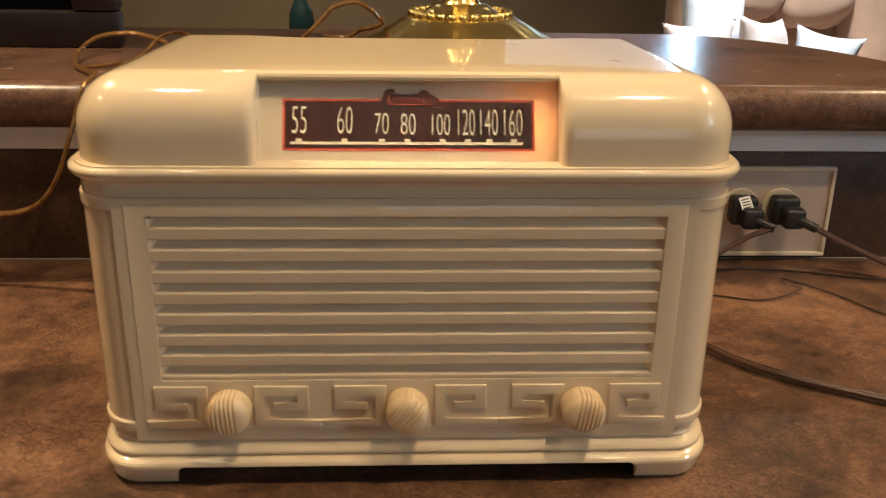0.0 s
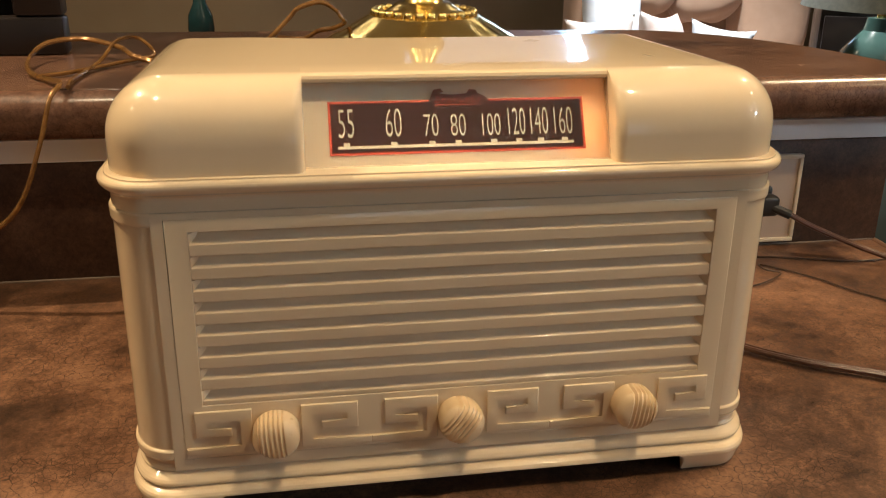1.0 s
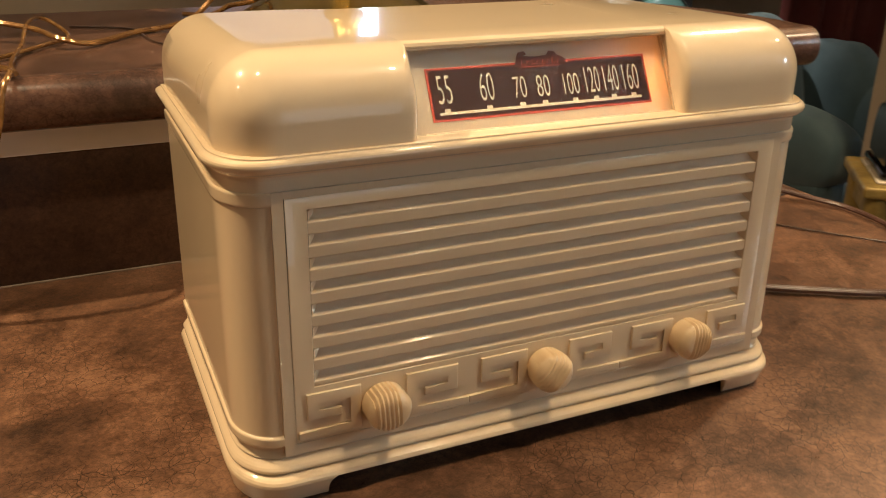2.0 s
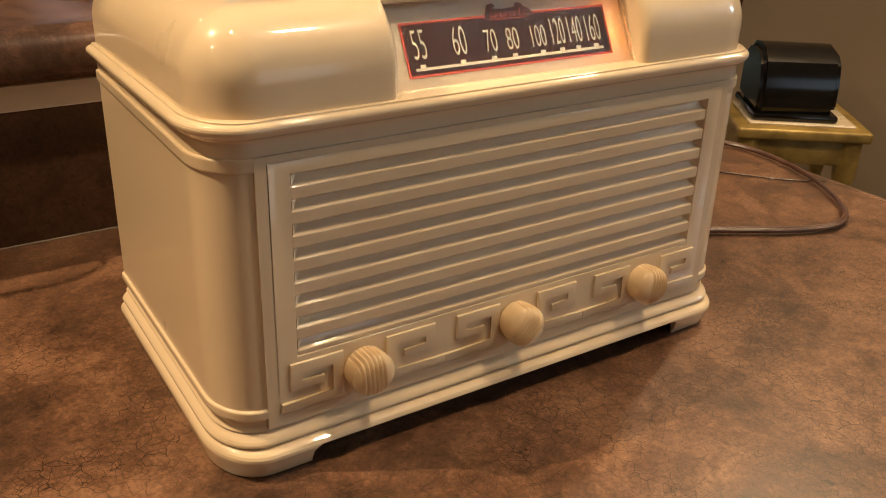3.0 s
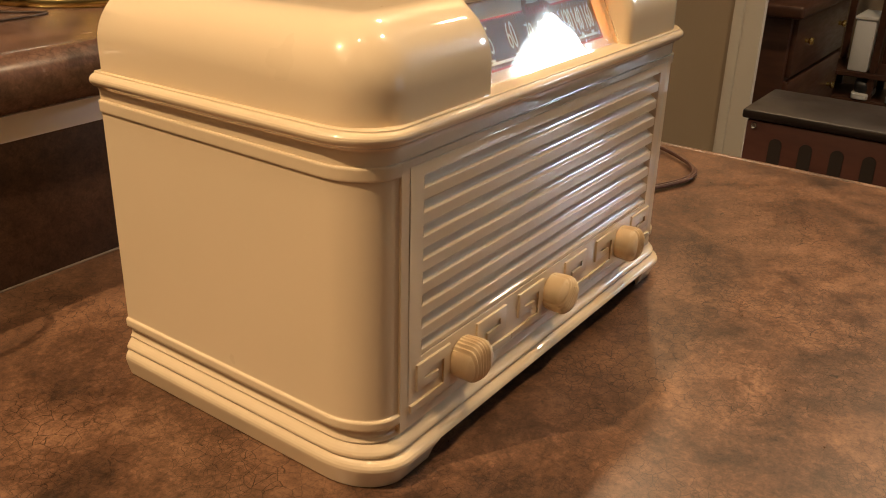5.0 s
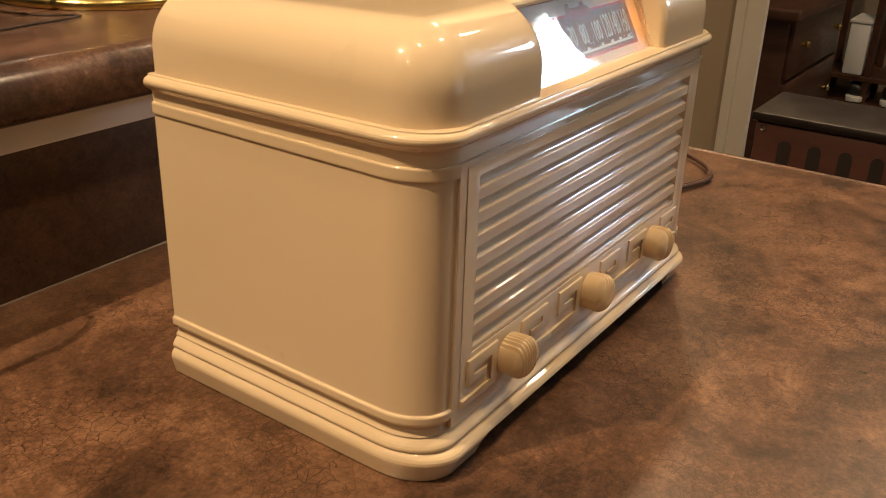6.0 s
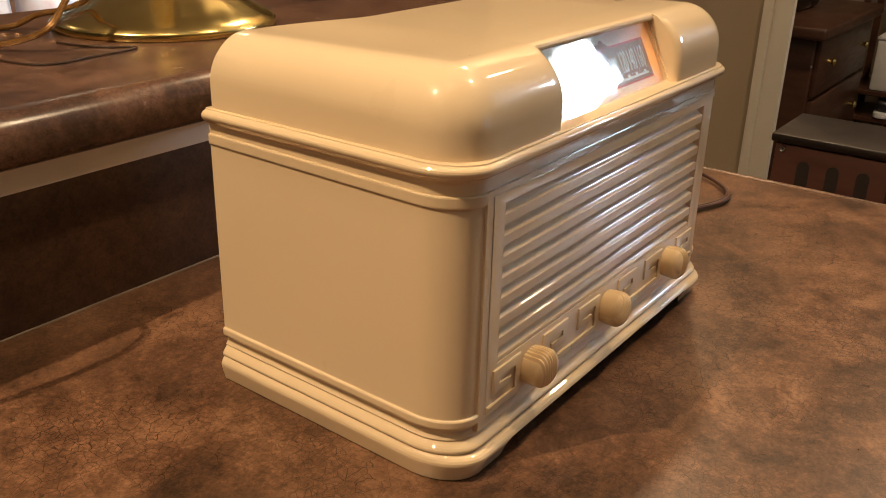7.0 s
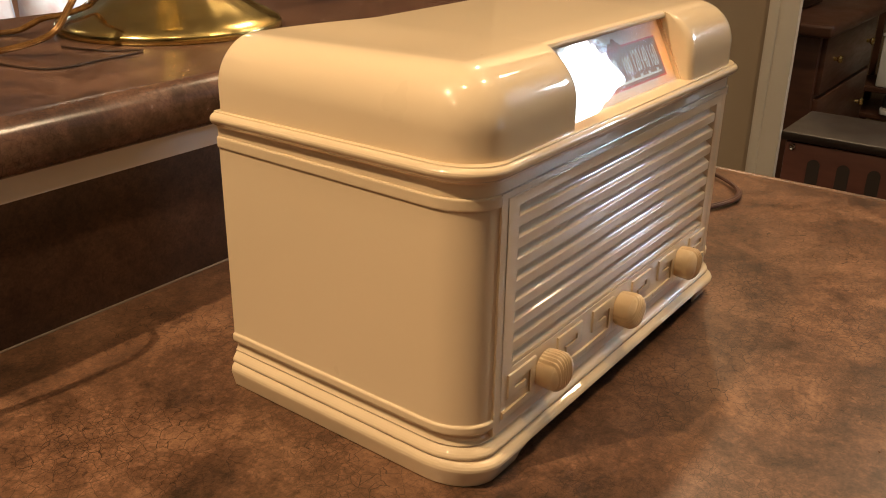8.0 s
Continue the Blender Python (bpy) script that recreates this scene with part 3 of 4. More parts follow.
for n, (x, turn) in enumerate([(-0.0982, 4), (-0.0008, -38), (0.0962, 172)]):
    k = part("knob", knob_mesh(), KNOB, radio, "ribbed yellowed ivory knob", 40)
    k.matrix_basis = Matrix.Translation((x, FACE - 0.0004, 0.0468)) @ pose(0, 0, 0, 90, 0, 0) @ pose(0, 0, 0, 0, 0, turn)
    part("shaft", lathe([(0.0, 0.0), (0.0045, 0.0), (0.0045, 0.004), (0.0, 0.004)], 16, m=Matrix.Translation((0, 0, -0.0038))), BLACK, k)

# cap with the dial recess
CF, ZT, Z0, RS, RC, XN, RN, CW = -0.0018, 0.2274, 0.1815, 0.0295, 0.0280, 0.0772, 0.0052, 0.1712
NARC = 14


def back_y(x):
    u = min(1.0, max(0.0, (0.150 - abs(x)) / 0.085))
    return YB - 0.004 - 0.033 * (0.5 - 0.5 * math.cos(math.pi * u))


def cap_profile(d, x):
    yb = back_y(x)
    p = [(CF + d, Z0), (CF + d, 0.190), (CF + d, ZT - RS - 0.0006)]
    for a in [math.pi / 2 * k / NARC for k in range(NARC + 1)]:
        fade = 1.0 if abs(x) > 0.1 else min(1.0, max(0.0, (1.25 - a) / 0.45))
        p.append((CF + RS - (RS - d * fade) * math.cos(a), ZT - RS + (RS - d * fade) * math.sin(a)))
    if abs(x) < 0.1:
        d = 0.0
    p += [(CF + RS + (yb - CF - RS) * f, ZT - d) for f in (0.2, 0.5, 0.8)]
    p += [(yb - 0.0014, ZT - d), (yb, ZT - d - 0.0014), (yb, Z0)]
    return p


def slim(x, y):
    """The sides draw in a little towards the back."""
    return x * (1 - 0.016 * max(0.0, y - 0.03) / 0.15 * min(1.0, max(0.0, (abs(x) - 0.09) / 0.06)))


def sag(x, y):
    """The top falls a little towards its back corners."""
    u = min(1.0, max(0.0, (abs(x) - 0.080) / 0.065))
    return 0.0034 * u * u * (3 - 2 * u) * max(0.0, y - 0.03) / 0.15


cap = bmesh.new()
for s in (-1, 1):
    secs = [(XN + RN - RN * math.cos(a), RN - RN * math.sin(a)) for a in [math.pi / 2 * k / 5 for k in range(6)]]
    x0 = secs[-1][0]
    secs += [(x0 + (CW - RC - x0) * f, 0.0) for f in (0.12, 0.25, 0.37, 0.5, 0.63, 0.75, 0.88)]
    secs += [(CW - RC + RC * math.sin(a), RC - RC * math.cos(a)) for a in [math.pi / 2 * k / NARC for k in range(NARC + 1)]]
    rows = [[cap.verts.new((s * slim(x, y), y, z - sag(x, y) * (z - Z0) / (ZT - Z0))) for y, z in cap_profile(d, x)] for x, d in secs]
    for a, b in zip(rows, rows[1:]):
        for k in range(1, len(a)):
            cap.faces.new((a[k], a[k - 1], b[k - 1], b[k]))
    cap.faces.new(rows[0])
    cap.faces.new(rows[-1])
xs = [-XN - 0.0002 + 2 * (XN + 0.0002) * k / 16 for k in range(17)]
rows = []
for x in xs:
    yb = back_y(x)
    p = [(0.0330, 0.2218), (0.0245, 0.2220), (0.0222, 0.2225), (0.0208, 0.2234), (0.0206, 0.2248), (0.0214, 0.2262), (0.0230, 0.2271), (0.0252, ZT), (0.05, ZT), (0.10, ZT), (yb - 0.0014, ZT), (yb, ZT - 0.0014), (yb, Z0), (yb - 0.003, Z0), (yb - 0.003, 0.2218)]
    rows.append([cap.verts.new((x, y, z - 0.00001)) for y, z in p])
for a, b in zip(rows, rows[1:]):
    for k in range(len(a)):
        cap.faces.new((a[k], a[k - 1], b[k - 1], b[k]))
part("cap", cap, IVORY, radio, "rounded lid with a dial recess", 28)

# dial: axes of the sloping card, x to the right and y up the slope
DIAL = Matrix.Translation((0, 0.0086, 0.1842)) @ Matrix(((1, 0, 0, 0), (0, 0.461, -0.887, 0), (0, 0.887, 0.461, 0), (0, 0, 0, 1)))


def flat(x0, x1, y0, y1, z=0.0, t=0.0002, bm=None):
    return rbox(bm or bmesh.new(), (x1 - x0, y1 - y0, t), ((x0 + x1) / 2, (y0 + y1) / 2, z), 0.0, 1, DIAL)


card = part("dial_card", flat(-XN, XN, -0.0022, 0.0445, -0.0006, 0.001), DIALCARD, radio, "ivory dial card with a dark brown scale")
DX, DY0, DY1 = 0.0650, 0.0050, 0.0322
part("scale_border", flat(-DX, DX, DY0, DY1, 0.0002), DIALRED, card, "thin red border")
part("scale_field", flat(-DX + 0.0013, DX - 0.0013, DY0 + 0.0013, DY1 - 0.0013, 0.0005), DIALDARK, card, "dark brown scale field")
U, V = 9.74e-5, 1.02e-4


def px(x):
    return -DX + (x - 60) * U


rule = flat(px(102), px(1330), DY0 + 30 * V, DY0 + 44 * V, 0.0008)
for x in (147, 387, 582, 718, 905, 1038, 1153, 1282):
    flat(px(x - 16), px(x + 16), DY0 + 44 * V, DY0 + 60 * V, 0.0008, 0.0002, rule)
part("tuning_rule", rule, DIALCREAM, card)
for text, x0, x1, y0, y1 in [("55", 108, 187, 86, 226), ("60", 348, 429, 86, 226), ("70", 544, 619, 84, 194), ("80", 683, 761, 82, 192), ("100", 848, 944, 80, 190), ("120", 986, 1076, 80, 215), ("140", 1105, 1198, 80, 215), ("160", 1232, 1330, 78, 215)]:
    cu = bpy.data.curves.new("numeral", "FONT")
    cu.body, cu.size, cu.extrude, cu.offset = text, 1.0, 0.01, -0.011
    tmp = new("numeral", cu)
    bpy.context.view_layer.update()
    me = bpy.data.meshes.new_from_object(tmp.evaluated_get(bpy.context.evaluated_depsgraph_get()))
    bpy.data.objects.remove(tmp)
    co = np.array([v.co[:] for v in me.vertices])
    lo, hi = co.min(0), co.max(0)
    fit_m = Matrix.Translation((px(x0), DY0 + y0 * V, 0.0008)) @ Matrix.Diagonal(((px(x1) - px(x0)) / (hi[0] - lo[0]), (y1 - y0) * V / (hi[1] - lo[1]), 0.01, 1)) @ Matrix.Translation((-lo[0], -lo[1], 0))
    me.transform(DIAL @ fit_m)
    me.materials.append(DIALCREAM)
    ob = new("numeral", me)
    ob.parent = card
# the maker's emblem, as plain shapes
badge = [(px(575), 0.0300), (px(590), 0.0345), (px(605), 0.0372), (px(640), 0.0378), (px(655), 0.0360), (px(628), 0.0352), (px(700), 0.0345), (px(775), 0.0350), (px(790), 0.0372), (px(825), 0.0368), (px(835), 0.0350), (px(870), 0.0335), (px(890), 0.0318), (px(865), 0.0300), (px(855), 0.0283), (px(600), 0.0283)]
part("emblem", prism(badge, 0.0002, DIAL @ Matrix.Translation((0, 0, 0.0007))), DIALDARK, card, "dark emblem with red strokes")
strokes = bmesh.new()
flat(px(605), px(845), 0.0291, 0.0295, 0.0011, 0.0002, strokes)
for k in range(8):
    rbox(strokes, (0.0004, 0.0026 + (0.0016 if k in (0, 6) else 0), 0.0002), (0, 0, 0), 0, 1, DIAL @ Matrix.Translation((px(618 + 31 * k), 0.0316 + (0.0008 if k in (0, 6) else 0), 0.0011)) @ pose(0, 0, 0, 0, 0, -14))
    rbox(strokes, (0.0018, 0.0004, 0.0002), (0, 0, 0), 0, 1, DIAL @ Matrix.Translation((px(626 + 31 * k), 0.0306 + 0.0014 * (k % 2), 0.0011)) @ pose(0, 0, 0, 0, 0, 18))
part("emblem_stroke", strokes, DIALRED, card)
cover = part("dial_cover", flat(-XN + 0.0004, XN - 0.0004, -0.0012, 0.0430, 0.0034, 0.0010), GLASS, radio, "clear plastic dial cover")
cover.visible_shadow = False

# ---------- wall outlet and its plugs ----------
outlet = thing("wall_outlet", "ivory duplex wall outlet plate mounted sideways on the backsplash", "outlet", (0.334, WALL_Y - 0.003, 0.0475))
pl = bmesh.new()
rbox(pl, (0.114, 0.004, 0.086), (0, -0.002, 0), 0.0015, 2)
part("plate", pl, PLATE, outlet)
rim_ = bmesh.new()
for sx, sz, x, z in [(0.114, 0.004, 0, 0.041), (0.114, 0.004, 0, -0.041), (0.004, 0.078, 0.055, 0), (0.004, 0.078, -0.055, 0)]:
    rbox(rim_, (sx, 0.0035, sz), (x, -0.0050, z), 0.0012, 2)
part("plate_rim", rim_, SOCKET, outlet, "paler raised rim")
for x in (-0.029, 0.008):
    part("receptacle", lathe([(0.0, 0.0), (0.0165, 0.0), (0.0172, 0.0008), (0.0172, 0.004), (0.0, 0.004)], 32, m=Matrix.Translation((x, -0.0085, 0.006)) @ pose(0, 0, 0, -90, 0, 0)), SOCKET, outlet)
part("screw", lathe([(0.0, 0.0), (0.0028, 0.0004), (0.003, 0.0012), (0.0, 0.0014)], 14, m=Matrix.Translation((-0.0105, -0.0056, 0.006)) @ pose(0, 0, 0, 90, 0, 0)), NICKEL, outlet)


def plug(x, label, sticker):
    t = thing("power_plug", label, "plug", (x, WALL_Y - 0.0118, 0.0535), "plugs in the outlet")
    bm = bmesh.new()
    rbox(bm, (0.024, 0.016, 0.026), (0, -0.008, 0), 0.004, 3)
    rbox(bm, (0.019, 0.016, 0.019), (0.003, -0.022, -0.003), 0.004, 3)
    part("plug_body", bm, BLACK, t)
    part("strain_relief", tube([(0.006, -0.026, -0.004), (0.012, -0.031, -0.006), (0.020, -0.035, -0.009)], 0.0042, 10, 4), BLACK, t)
    if sticker:
        s = part("sticker", box((0.010, 0.0004, 0.013), (0, 0, 0), 0.0001, 1, pose(-0.002, -0.0196, 0.0095, -38, -14, 0)), PAPER, t, "white printed sticker")
        ink = bmesh.new()
        for k in range(4):
            rbox(ink, (0.007, 0.0002, 0.0009), (0, -0.0003, -0.004 + 0.0026 * k), 0, 1, pose(-0.002, -0.0196, 0.0095, -38, -14, 0))
        part("sticker_print", ink, INK, s)
    return t


plug(0.304, "black power plug with a white sticker", True)
plug(0.342, "black power plug with a brown cord", False)


def cord(name, label, pts, r, material, twin=False, per=8):
    t = thing(name, label, "cord")
    part("wire", tube(pts, r, 8, per), material, t)
    if twin:
        part("wire", tube([(x + 0.6 * r, y + 1.2 * r, z + 0.2 * r) for x, y, z in pts], r, 8, per), material, t)
    return t


cord("power_cable", "brown twin power cord looping over the counter from the outlet", [(0.360, 0.300, 0.045), (0.388, 0.296, 0.031), (0.430, 0.285, 0.014), (0.460, 0.262, 0.006), (0.478, 0.225, 0.0042), (0.474, 0.170, 0.0042), (0.452, 0.115, 0.0042), (0.418, 0.068, 0.0042), (0.385, 0.050, 0.0042), (0.345, 0.058, 0.0042), (0.300, 0.082, 0.0042), (0.262, 0.106, 0.0042), (0.230, 0.138, 0.0042), (0.200, 0.185, 0.006), (0.150, 0.205, 0.03)], 0.0021, CORD_BROWN, True)
cord("power_cable", "brown power cord running from a plug behind the radio", [(0.320, 0.300, 0.044), (0.296, 0.296, 0.036), (0.262, 0.285, 0.020), (0.220, 0.255, 0.006), (0.160, 0.220, 0.004), (0.10, 0.210, 0.02)], 0.0021, CORD_BROWN, True)
cord("thin_cable", "thin dark brown cable lying loosely on the counter", [(0.470, 0.290, 0.0014), (0.425, 0.287, 0.0014), (0.349, 0.308, 0.0014), (0.285, 0.313, 0.0014), (0.20, 0.300, 0.0014), (0.12, 0.280, 0.0014)], 0.0009, CORD_BLACK)
cord("thin_cable", "thin dark brown cable curling across the counter", [(0.474, 0.128, 0.0014), (0.440, 0.150, 0.0014), (0.389, 0.213, 0.0014), (0.366, 0.254, 0.0014), (0.335, 0.290, 0.0014), (0.330, 0.275, 0.003), (0.338, 0.262, 0.0034), (0.298, 0.243, 0.0016), (0.255, 0.255, 0.0014), (0.21, 0.260, 0.0014)], 0.0008, CORD_BLACK)

# ---------- brass lamp on the ledge ----------
lamp = thing("table_lamp", "polished brass table lamp with a scalloped round foot", "lamp", (0.0560, 0.509, LEDGE_Z))


def fluted(profile, lobes, seg=96):
    bm = bmesh.new()
    rings = []
    for r, z, f in profile:
        rings.append([bm.verts.new(((r * (1 + f * math.cos(lobes * 2 * math.pi * k / seg))) * math.cos(2 * math.pi * k / seg), (r * (1 + f * math.cos(lobes * 2 * math.pi * k / seg))) * math.sin(2 * math.pi * k / seg), z)) for k in range(seg)])
    for a, b in zip(rings, rings[1:]):
        for k in range(seg):
            bm.faces.new((a[k], a[(k + 1) % seg], b[(k + 1) % seg], b[k]))
    bm.faces.new(rings[0])
    bm.faces.new(rings[-1])
    return bm


part("foot", fluted([(0.1027, 0.0, 0), (0.104, 0.0008, 0), (0.1045, 0.0022, 0), (0.1044, 0.0058, 0), (0.1039, 0.0066, 0), (0.1035, 0.0074, 0), (0.1028, 0.0079, 0), (0.1019, 0.0077, 0), (0.1015, 0.0075, 0), (0.1007, 0.0084, 0), (0.0983, 0.0106, 0.001), (0.094, 0.0132, 0.003), (0.0892, 0.0155, 0.005), (0.0836, 0.0182, 0.007), (0.078, 0.0213, 0.009), (0.0724, 0.0247, 0.011), (0.0668, 0.028, 0.012), (0.062, 0.0307, 0.008), (0.058, 0.033, 0.0), (0.0556, 0.0346, 0.0), (0.054, 0.035, 0.0), (0.046, 0.0362, 0.0), (0.037, 0.0395, 0.0), (0.03, 0.044, 0.0), (0.0265, 0.047, 0.0)], 18), BRASS, lamp, "domed foot with a banded lip", 60)
bead0 = bmesh.new()
bmesh.ops.create_icosphere(bead0, subdivisions=2, radius=0.0050)
bead0 = part("brass_bead", bead0, BRASS, lamp)
bead0.location = (0.0495, 0, 0.0372)
for k in range(1, 28):
    again("brass_bead", bead0, lamp, Matrix.Translation((0.0495 * math.cos(2 * math.pi * k / 28), 0.0495 * math.sin(2 * math.pi * k / 28), 0.0372)))
part("stem", lathe([(0.0, 0.039), (0.0255, 0.039), (0.0265, 0.041), (0.0255, 0.0435), (0.0215, 0.0455), (0.0175, 0.052), (0.0148, 0.062), (0.0132, 0.078), (0.0138, 0.094), (0.0165, 0.106), (0.0205, 0.112), (0.0212, 0.116), (0.0190, 0.121), (0.0145, 0.126), (0.0110, 0.136), (0.0092, 0.170), (0.0088, 0.230), (0.0120, 0.262), (0.0180, 0.270), (0.0180, 0.276), (0.0100, 0.284), (0.0075, 0.320), (0.0, 0.322)], 40), BRASS, lamp, "turned brass stem", 50)

gold = thing("lamp_cord", "clear gold lamp cord looped and hanging over the ledge", "cord")
LZ = LEDGE_Z + 0.003
gp = [(-0.420, 0.292, 0.062), (-0.360, 0.288, 0.061), (-0.312, 0.280, 0.067), (-0.286, 0.277, 0.090), (-0.267, 0.281, 0.135), (-0.259, 0.292, 0.165), (-0.254, 0.310, LZ + 0.003), (-0.270, 0.345, LZ), (-0.292, 0.380, LZ), (-0.304, 0.425, LZ + 0.004), (-0.298, 0.470, LZ + 0.012), (-0.268, 0.482, LZ + 0.014), (-0.232, 0.455, LZ + 0.010), (-0.215, 0.425, LZ + 0.006), (-0.190, 0.430, LZ), (-0.150, 0.478, LZ), (-0.126, 0.495, LZ), (-0.110, 0.475, 0.1765), (-0.0966, 0.457, 0.1866), (-0.0775, 0.460, 0.2048), (-0.0692, 0.461, 0.2128), (-0.0490, 0.467, 0.2176), (-0.0345, 0.477, 0.2100), (-0.0280, 0.500, 0.2008), (-0.0228, 0.520, 0.1926), (-0.0339, 0.540, 0.1845), (-0.0480, 0.556, 0.1800), (-0.0640, 0.572, LZ), (-0.090, 0.585, LZ)]
part("wire", tube(gp, 0.0018, 8, 8), CORD_GOLD, gold)
part("wire", tube([(x, y + 0.0026, z + 0.0008) for x, y, z in gp], 0.0018, 8, 8), CORD_GOLD, gold)
gq = [(-0.250, 0.316, LZ), (-0.253, 0.345, LZ), (-0.250, 0.388, LZ), (-0.243, 0.425, LZ + 0.004), (-0.236, 0.470, LZ + 0.014), (-0.222, 0.505, LZ + 0.012), (-0.205, 0.480, LZ), (-0.225, 0.440, LZ), (-0.262, 0.385, LZ), (-0.284, 0.368, LZ)]
part("wire", tube(gq, 0.0018, 8, 8), CORD_GOLD, gold)
cord("thin_cable", "thin dark cable curling on the bar ledge beside the lamp", [(-0.2000, 0.5500, LEDGE_Z + 0.001), (-0.1500, 0.5200, LEDGE_Z + 0.001), (-0.1424, 0.4632, LEDGE_Z + 0.001), (-0.1395, 0.4400, LEDGE_Z + 0.001), (-0.1345, 0.4255, LEDGE_Z + 0.001), (-0.1265, 0.4165, LEDGE_Z + 0.001), (-0.1116, 0.4140, LEDGE_Z + 0.001), (-0.0947, 0.4171, LEDGE_Z + 0.001), (-0.0729, 0.4189, LEDGE_Z + 0.001), (-0.0530, 0.4200, LEDGE_Z + 0.001), (-0.0410, 0.4240, LEDGE_Z + 0.001), (-0.0420, 0.4300, LEDGE_Z + 0.001), (-0.0570, 0.4440, LEDGE_Z + 0.001), (-0.0670, 0.4640, LEDGE_Z + 0.001), (-0.0725, 0.4900, LEDGE_Z + 0.001)], 0.0009, CORD_BLACK)

tv = thing("television", "black television with dark brown bezel standing on the bar ledge", "television", (-0.467, 0.500, LEDGE_Z))


def taper_box(front, rear, y0, y1, r):
    """A casing that narrows from its front (width, low, high) to its rear."""
    bm = bmesh.new()
    ends = [[bm.verts.new((x, y, z)) for x, z in ((-w / 2, lo), (w / 2, lo), (w / 2, hi), (-w / 2, hi))] for (w, lo, hi), y in ((front, y0), (rear, y1))]
    bm.faces.new(ends[0])
    bm.faces.new(ends[1])
    for k in range(4):
        bm.faces.new((ends[0][k], ends[0][k - 1], ends[1][k - 1], ends[1][k]))
    bmesh.ops.bevel(bm, geom=bm.edges[:], offset=r, segments=2, profile=0.5, affect="EDGES")
    return bm


part("casing", taper_box((0.352, 0.004, 0.350), (0.270, 0.004, 0.290), 0.022, 0.165, 0.008), TVBLACK, tv)
bezel = bmesh.new()
for sx, sz, x, z in [(0.360, 0.036, 0, 0.018), (0.360, 0.030, 0, 0.345), (0.044, 0.294, -0.158, 0.183), (0.044, 0.294, 0.158, 0.183)]:
    rbox(bezel, (sx, 0.026, sz), (x, 0.013, z), 0.004, 2)
part("bezel", bezel, BLACKTOP, tv, "dark brown bezel")
part("screen", box((0.276, 0.004, 0.298), (0, 0.016, 0.183), 0.001, 1), SCREEN, tv, "black switched-off screen")

# ---------- room shell ----------
X0, X1, Y0, Y1 = -3.3, 3.2, -2.3, 4.3
floor = part("floor", box((X1 - X0 + 0.4, Y1 - Y0 + 0.4, 0.1), ((X0 + X1) / 2, (Y0 + Y1) / 2, FLOOR - 0.05)), CARPET)
tagged(floor, "brown carpeted floor", "floor", kind="structure")
ceiling = part("ceiling", box((X1 - X0 + 0.4, Y1 - Y0 + 0.4, 0.1), ((X0 + X1) / 2, (Y0 + Y1) / 2, CEIL + 0.05)), CEILPAINT)
tagged(ceiling, "off-white painted ceiling", "ceiling", kind="structure")


def wall_with_hole(name, axis, at, a0, a1, hole=None, t=0.12):
    """A wall along x (axis 'y' = at) or along y (axis 'x' = at), with one opening (a, b, z, z)."""
    bm = bmesh.new()
    spans = [(a0, a1, FLOOR, CEIL)]
    if hole:
        h0, h1, z0, z1 = hole
        spans = [(a0, h0, FLOOR, CEIL), (h1, a1, FLOOR, CEIL), (h0, h1, FLOOR, z0), (h0, h1, z1, CEIL)]
    for s0, s1, z0, z1 in spans:
        if s1 - s0 < 1e-4 or z1 - z0 < 1e-4:
            continue
        if axis == "y":
            rbox(bm, (s1 - s0, t, z1 - z0), ((s0 + s1) / 2, at, (z0 + z1) / 2))
        else:
            rbox(bm, (t, s1 - s0, z1 - z0), (at, (s0 + s1) / 2, (z0 + z1) / 2))
    return part(name, bm, WALLPAINT)


WIN_FAR = (0.50, 1.54, 0.25, 1.05)
WIN_EAST = (-1.87, -1.43, 0.95, 1.33)
# made-up opening in the south wall, for fill light only
WIN_FILL = (0.20, 1.10, -0.20, 0.62)
for nm, ob in [("wall_north", wall_with_hole("wall_north", "y", Y1 + 0.06, X0, X1, WIN_FAR)), ("wall_south", wall_with_hole("wall_south", "y", Y0 - 0.06, X0, X1, WIN_FILL)), ("wall_west", wall_with_hole("wall_west", "x", X0 - 0.06, Y0, Y1)), ("wall_east", wall_with_hole("wall_east", "x", X1 + 0.06, Y0, Y1, WIN_EAST))]:
    tagged(ob, "taupe painted room wall", "wall", kind="structure")


def window(name, axis, at, hole, out, glow):
    """A cream frame in a wall's opening, a pane and the daylight behind it."""
    h0, h1, z0, z1 = hole
    w, hgt, c, cz = h1 - h0, z1 - z0, (h0 + h1) / 2, (z0 + z1) / 2
    m = Matrix.Translation((c, at, cz)) if axis == "y" else Matrix.Translation((at, c, cz)) @ pose(0, 0, 0, 0, 0, 90)
    ob = new(name)
    ob.matrix_basis = m
    tagged(ob, "cream-framed window out of view with daylight behind", "window", kind="structure")
    fr = bmesh.new()
    f = 0.03
    for sx, sz, x, z in [(w, f, 0, hgt / 2 - f / 2), (w, f, 0, -hgt / 2 + f / 2), (f, hgt - 2 * f, w / 2 - f / 2, 0), (f, hgt - 2 * f, -w / 2 + f / 2, 0)]:
        rbox(fr, (sx, 0.10, sz), (x, 0, z), 0.003, 1)
    part("window_frame", fr, WHITETRIM, ob)
    part("daylight", box((w - 2 * f, 0.004, hgt - 2 * f), (0, out * 0.045, 0)), glow, ob)
    return ob


far_window = window("window_1", "y", Y1 + 0.06, WIN_FAR, 1, DIMPANE)
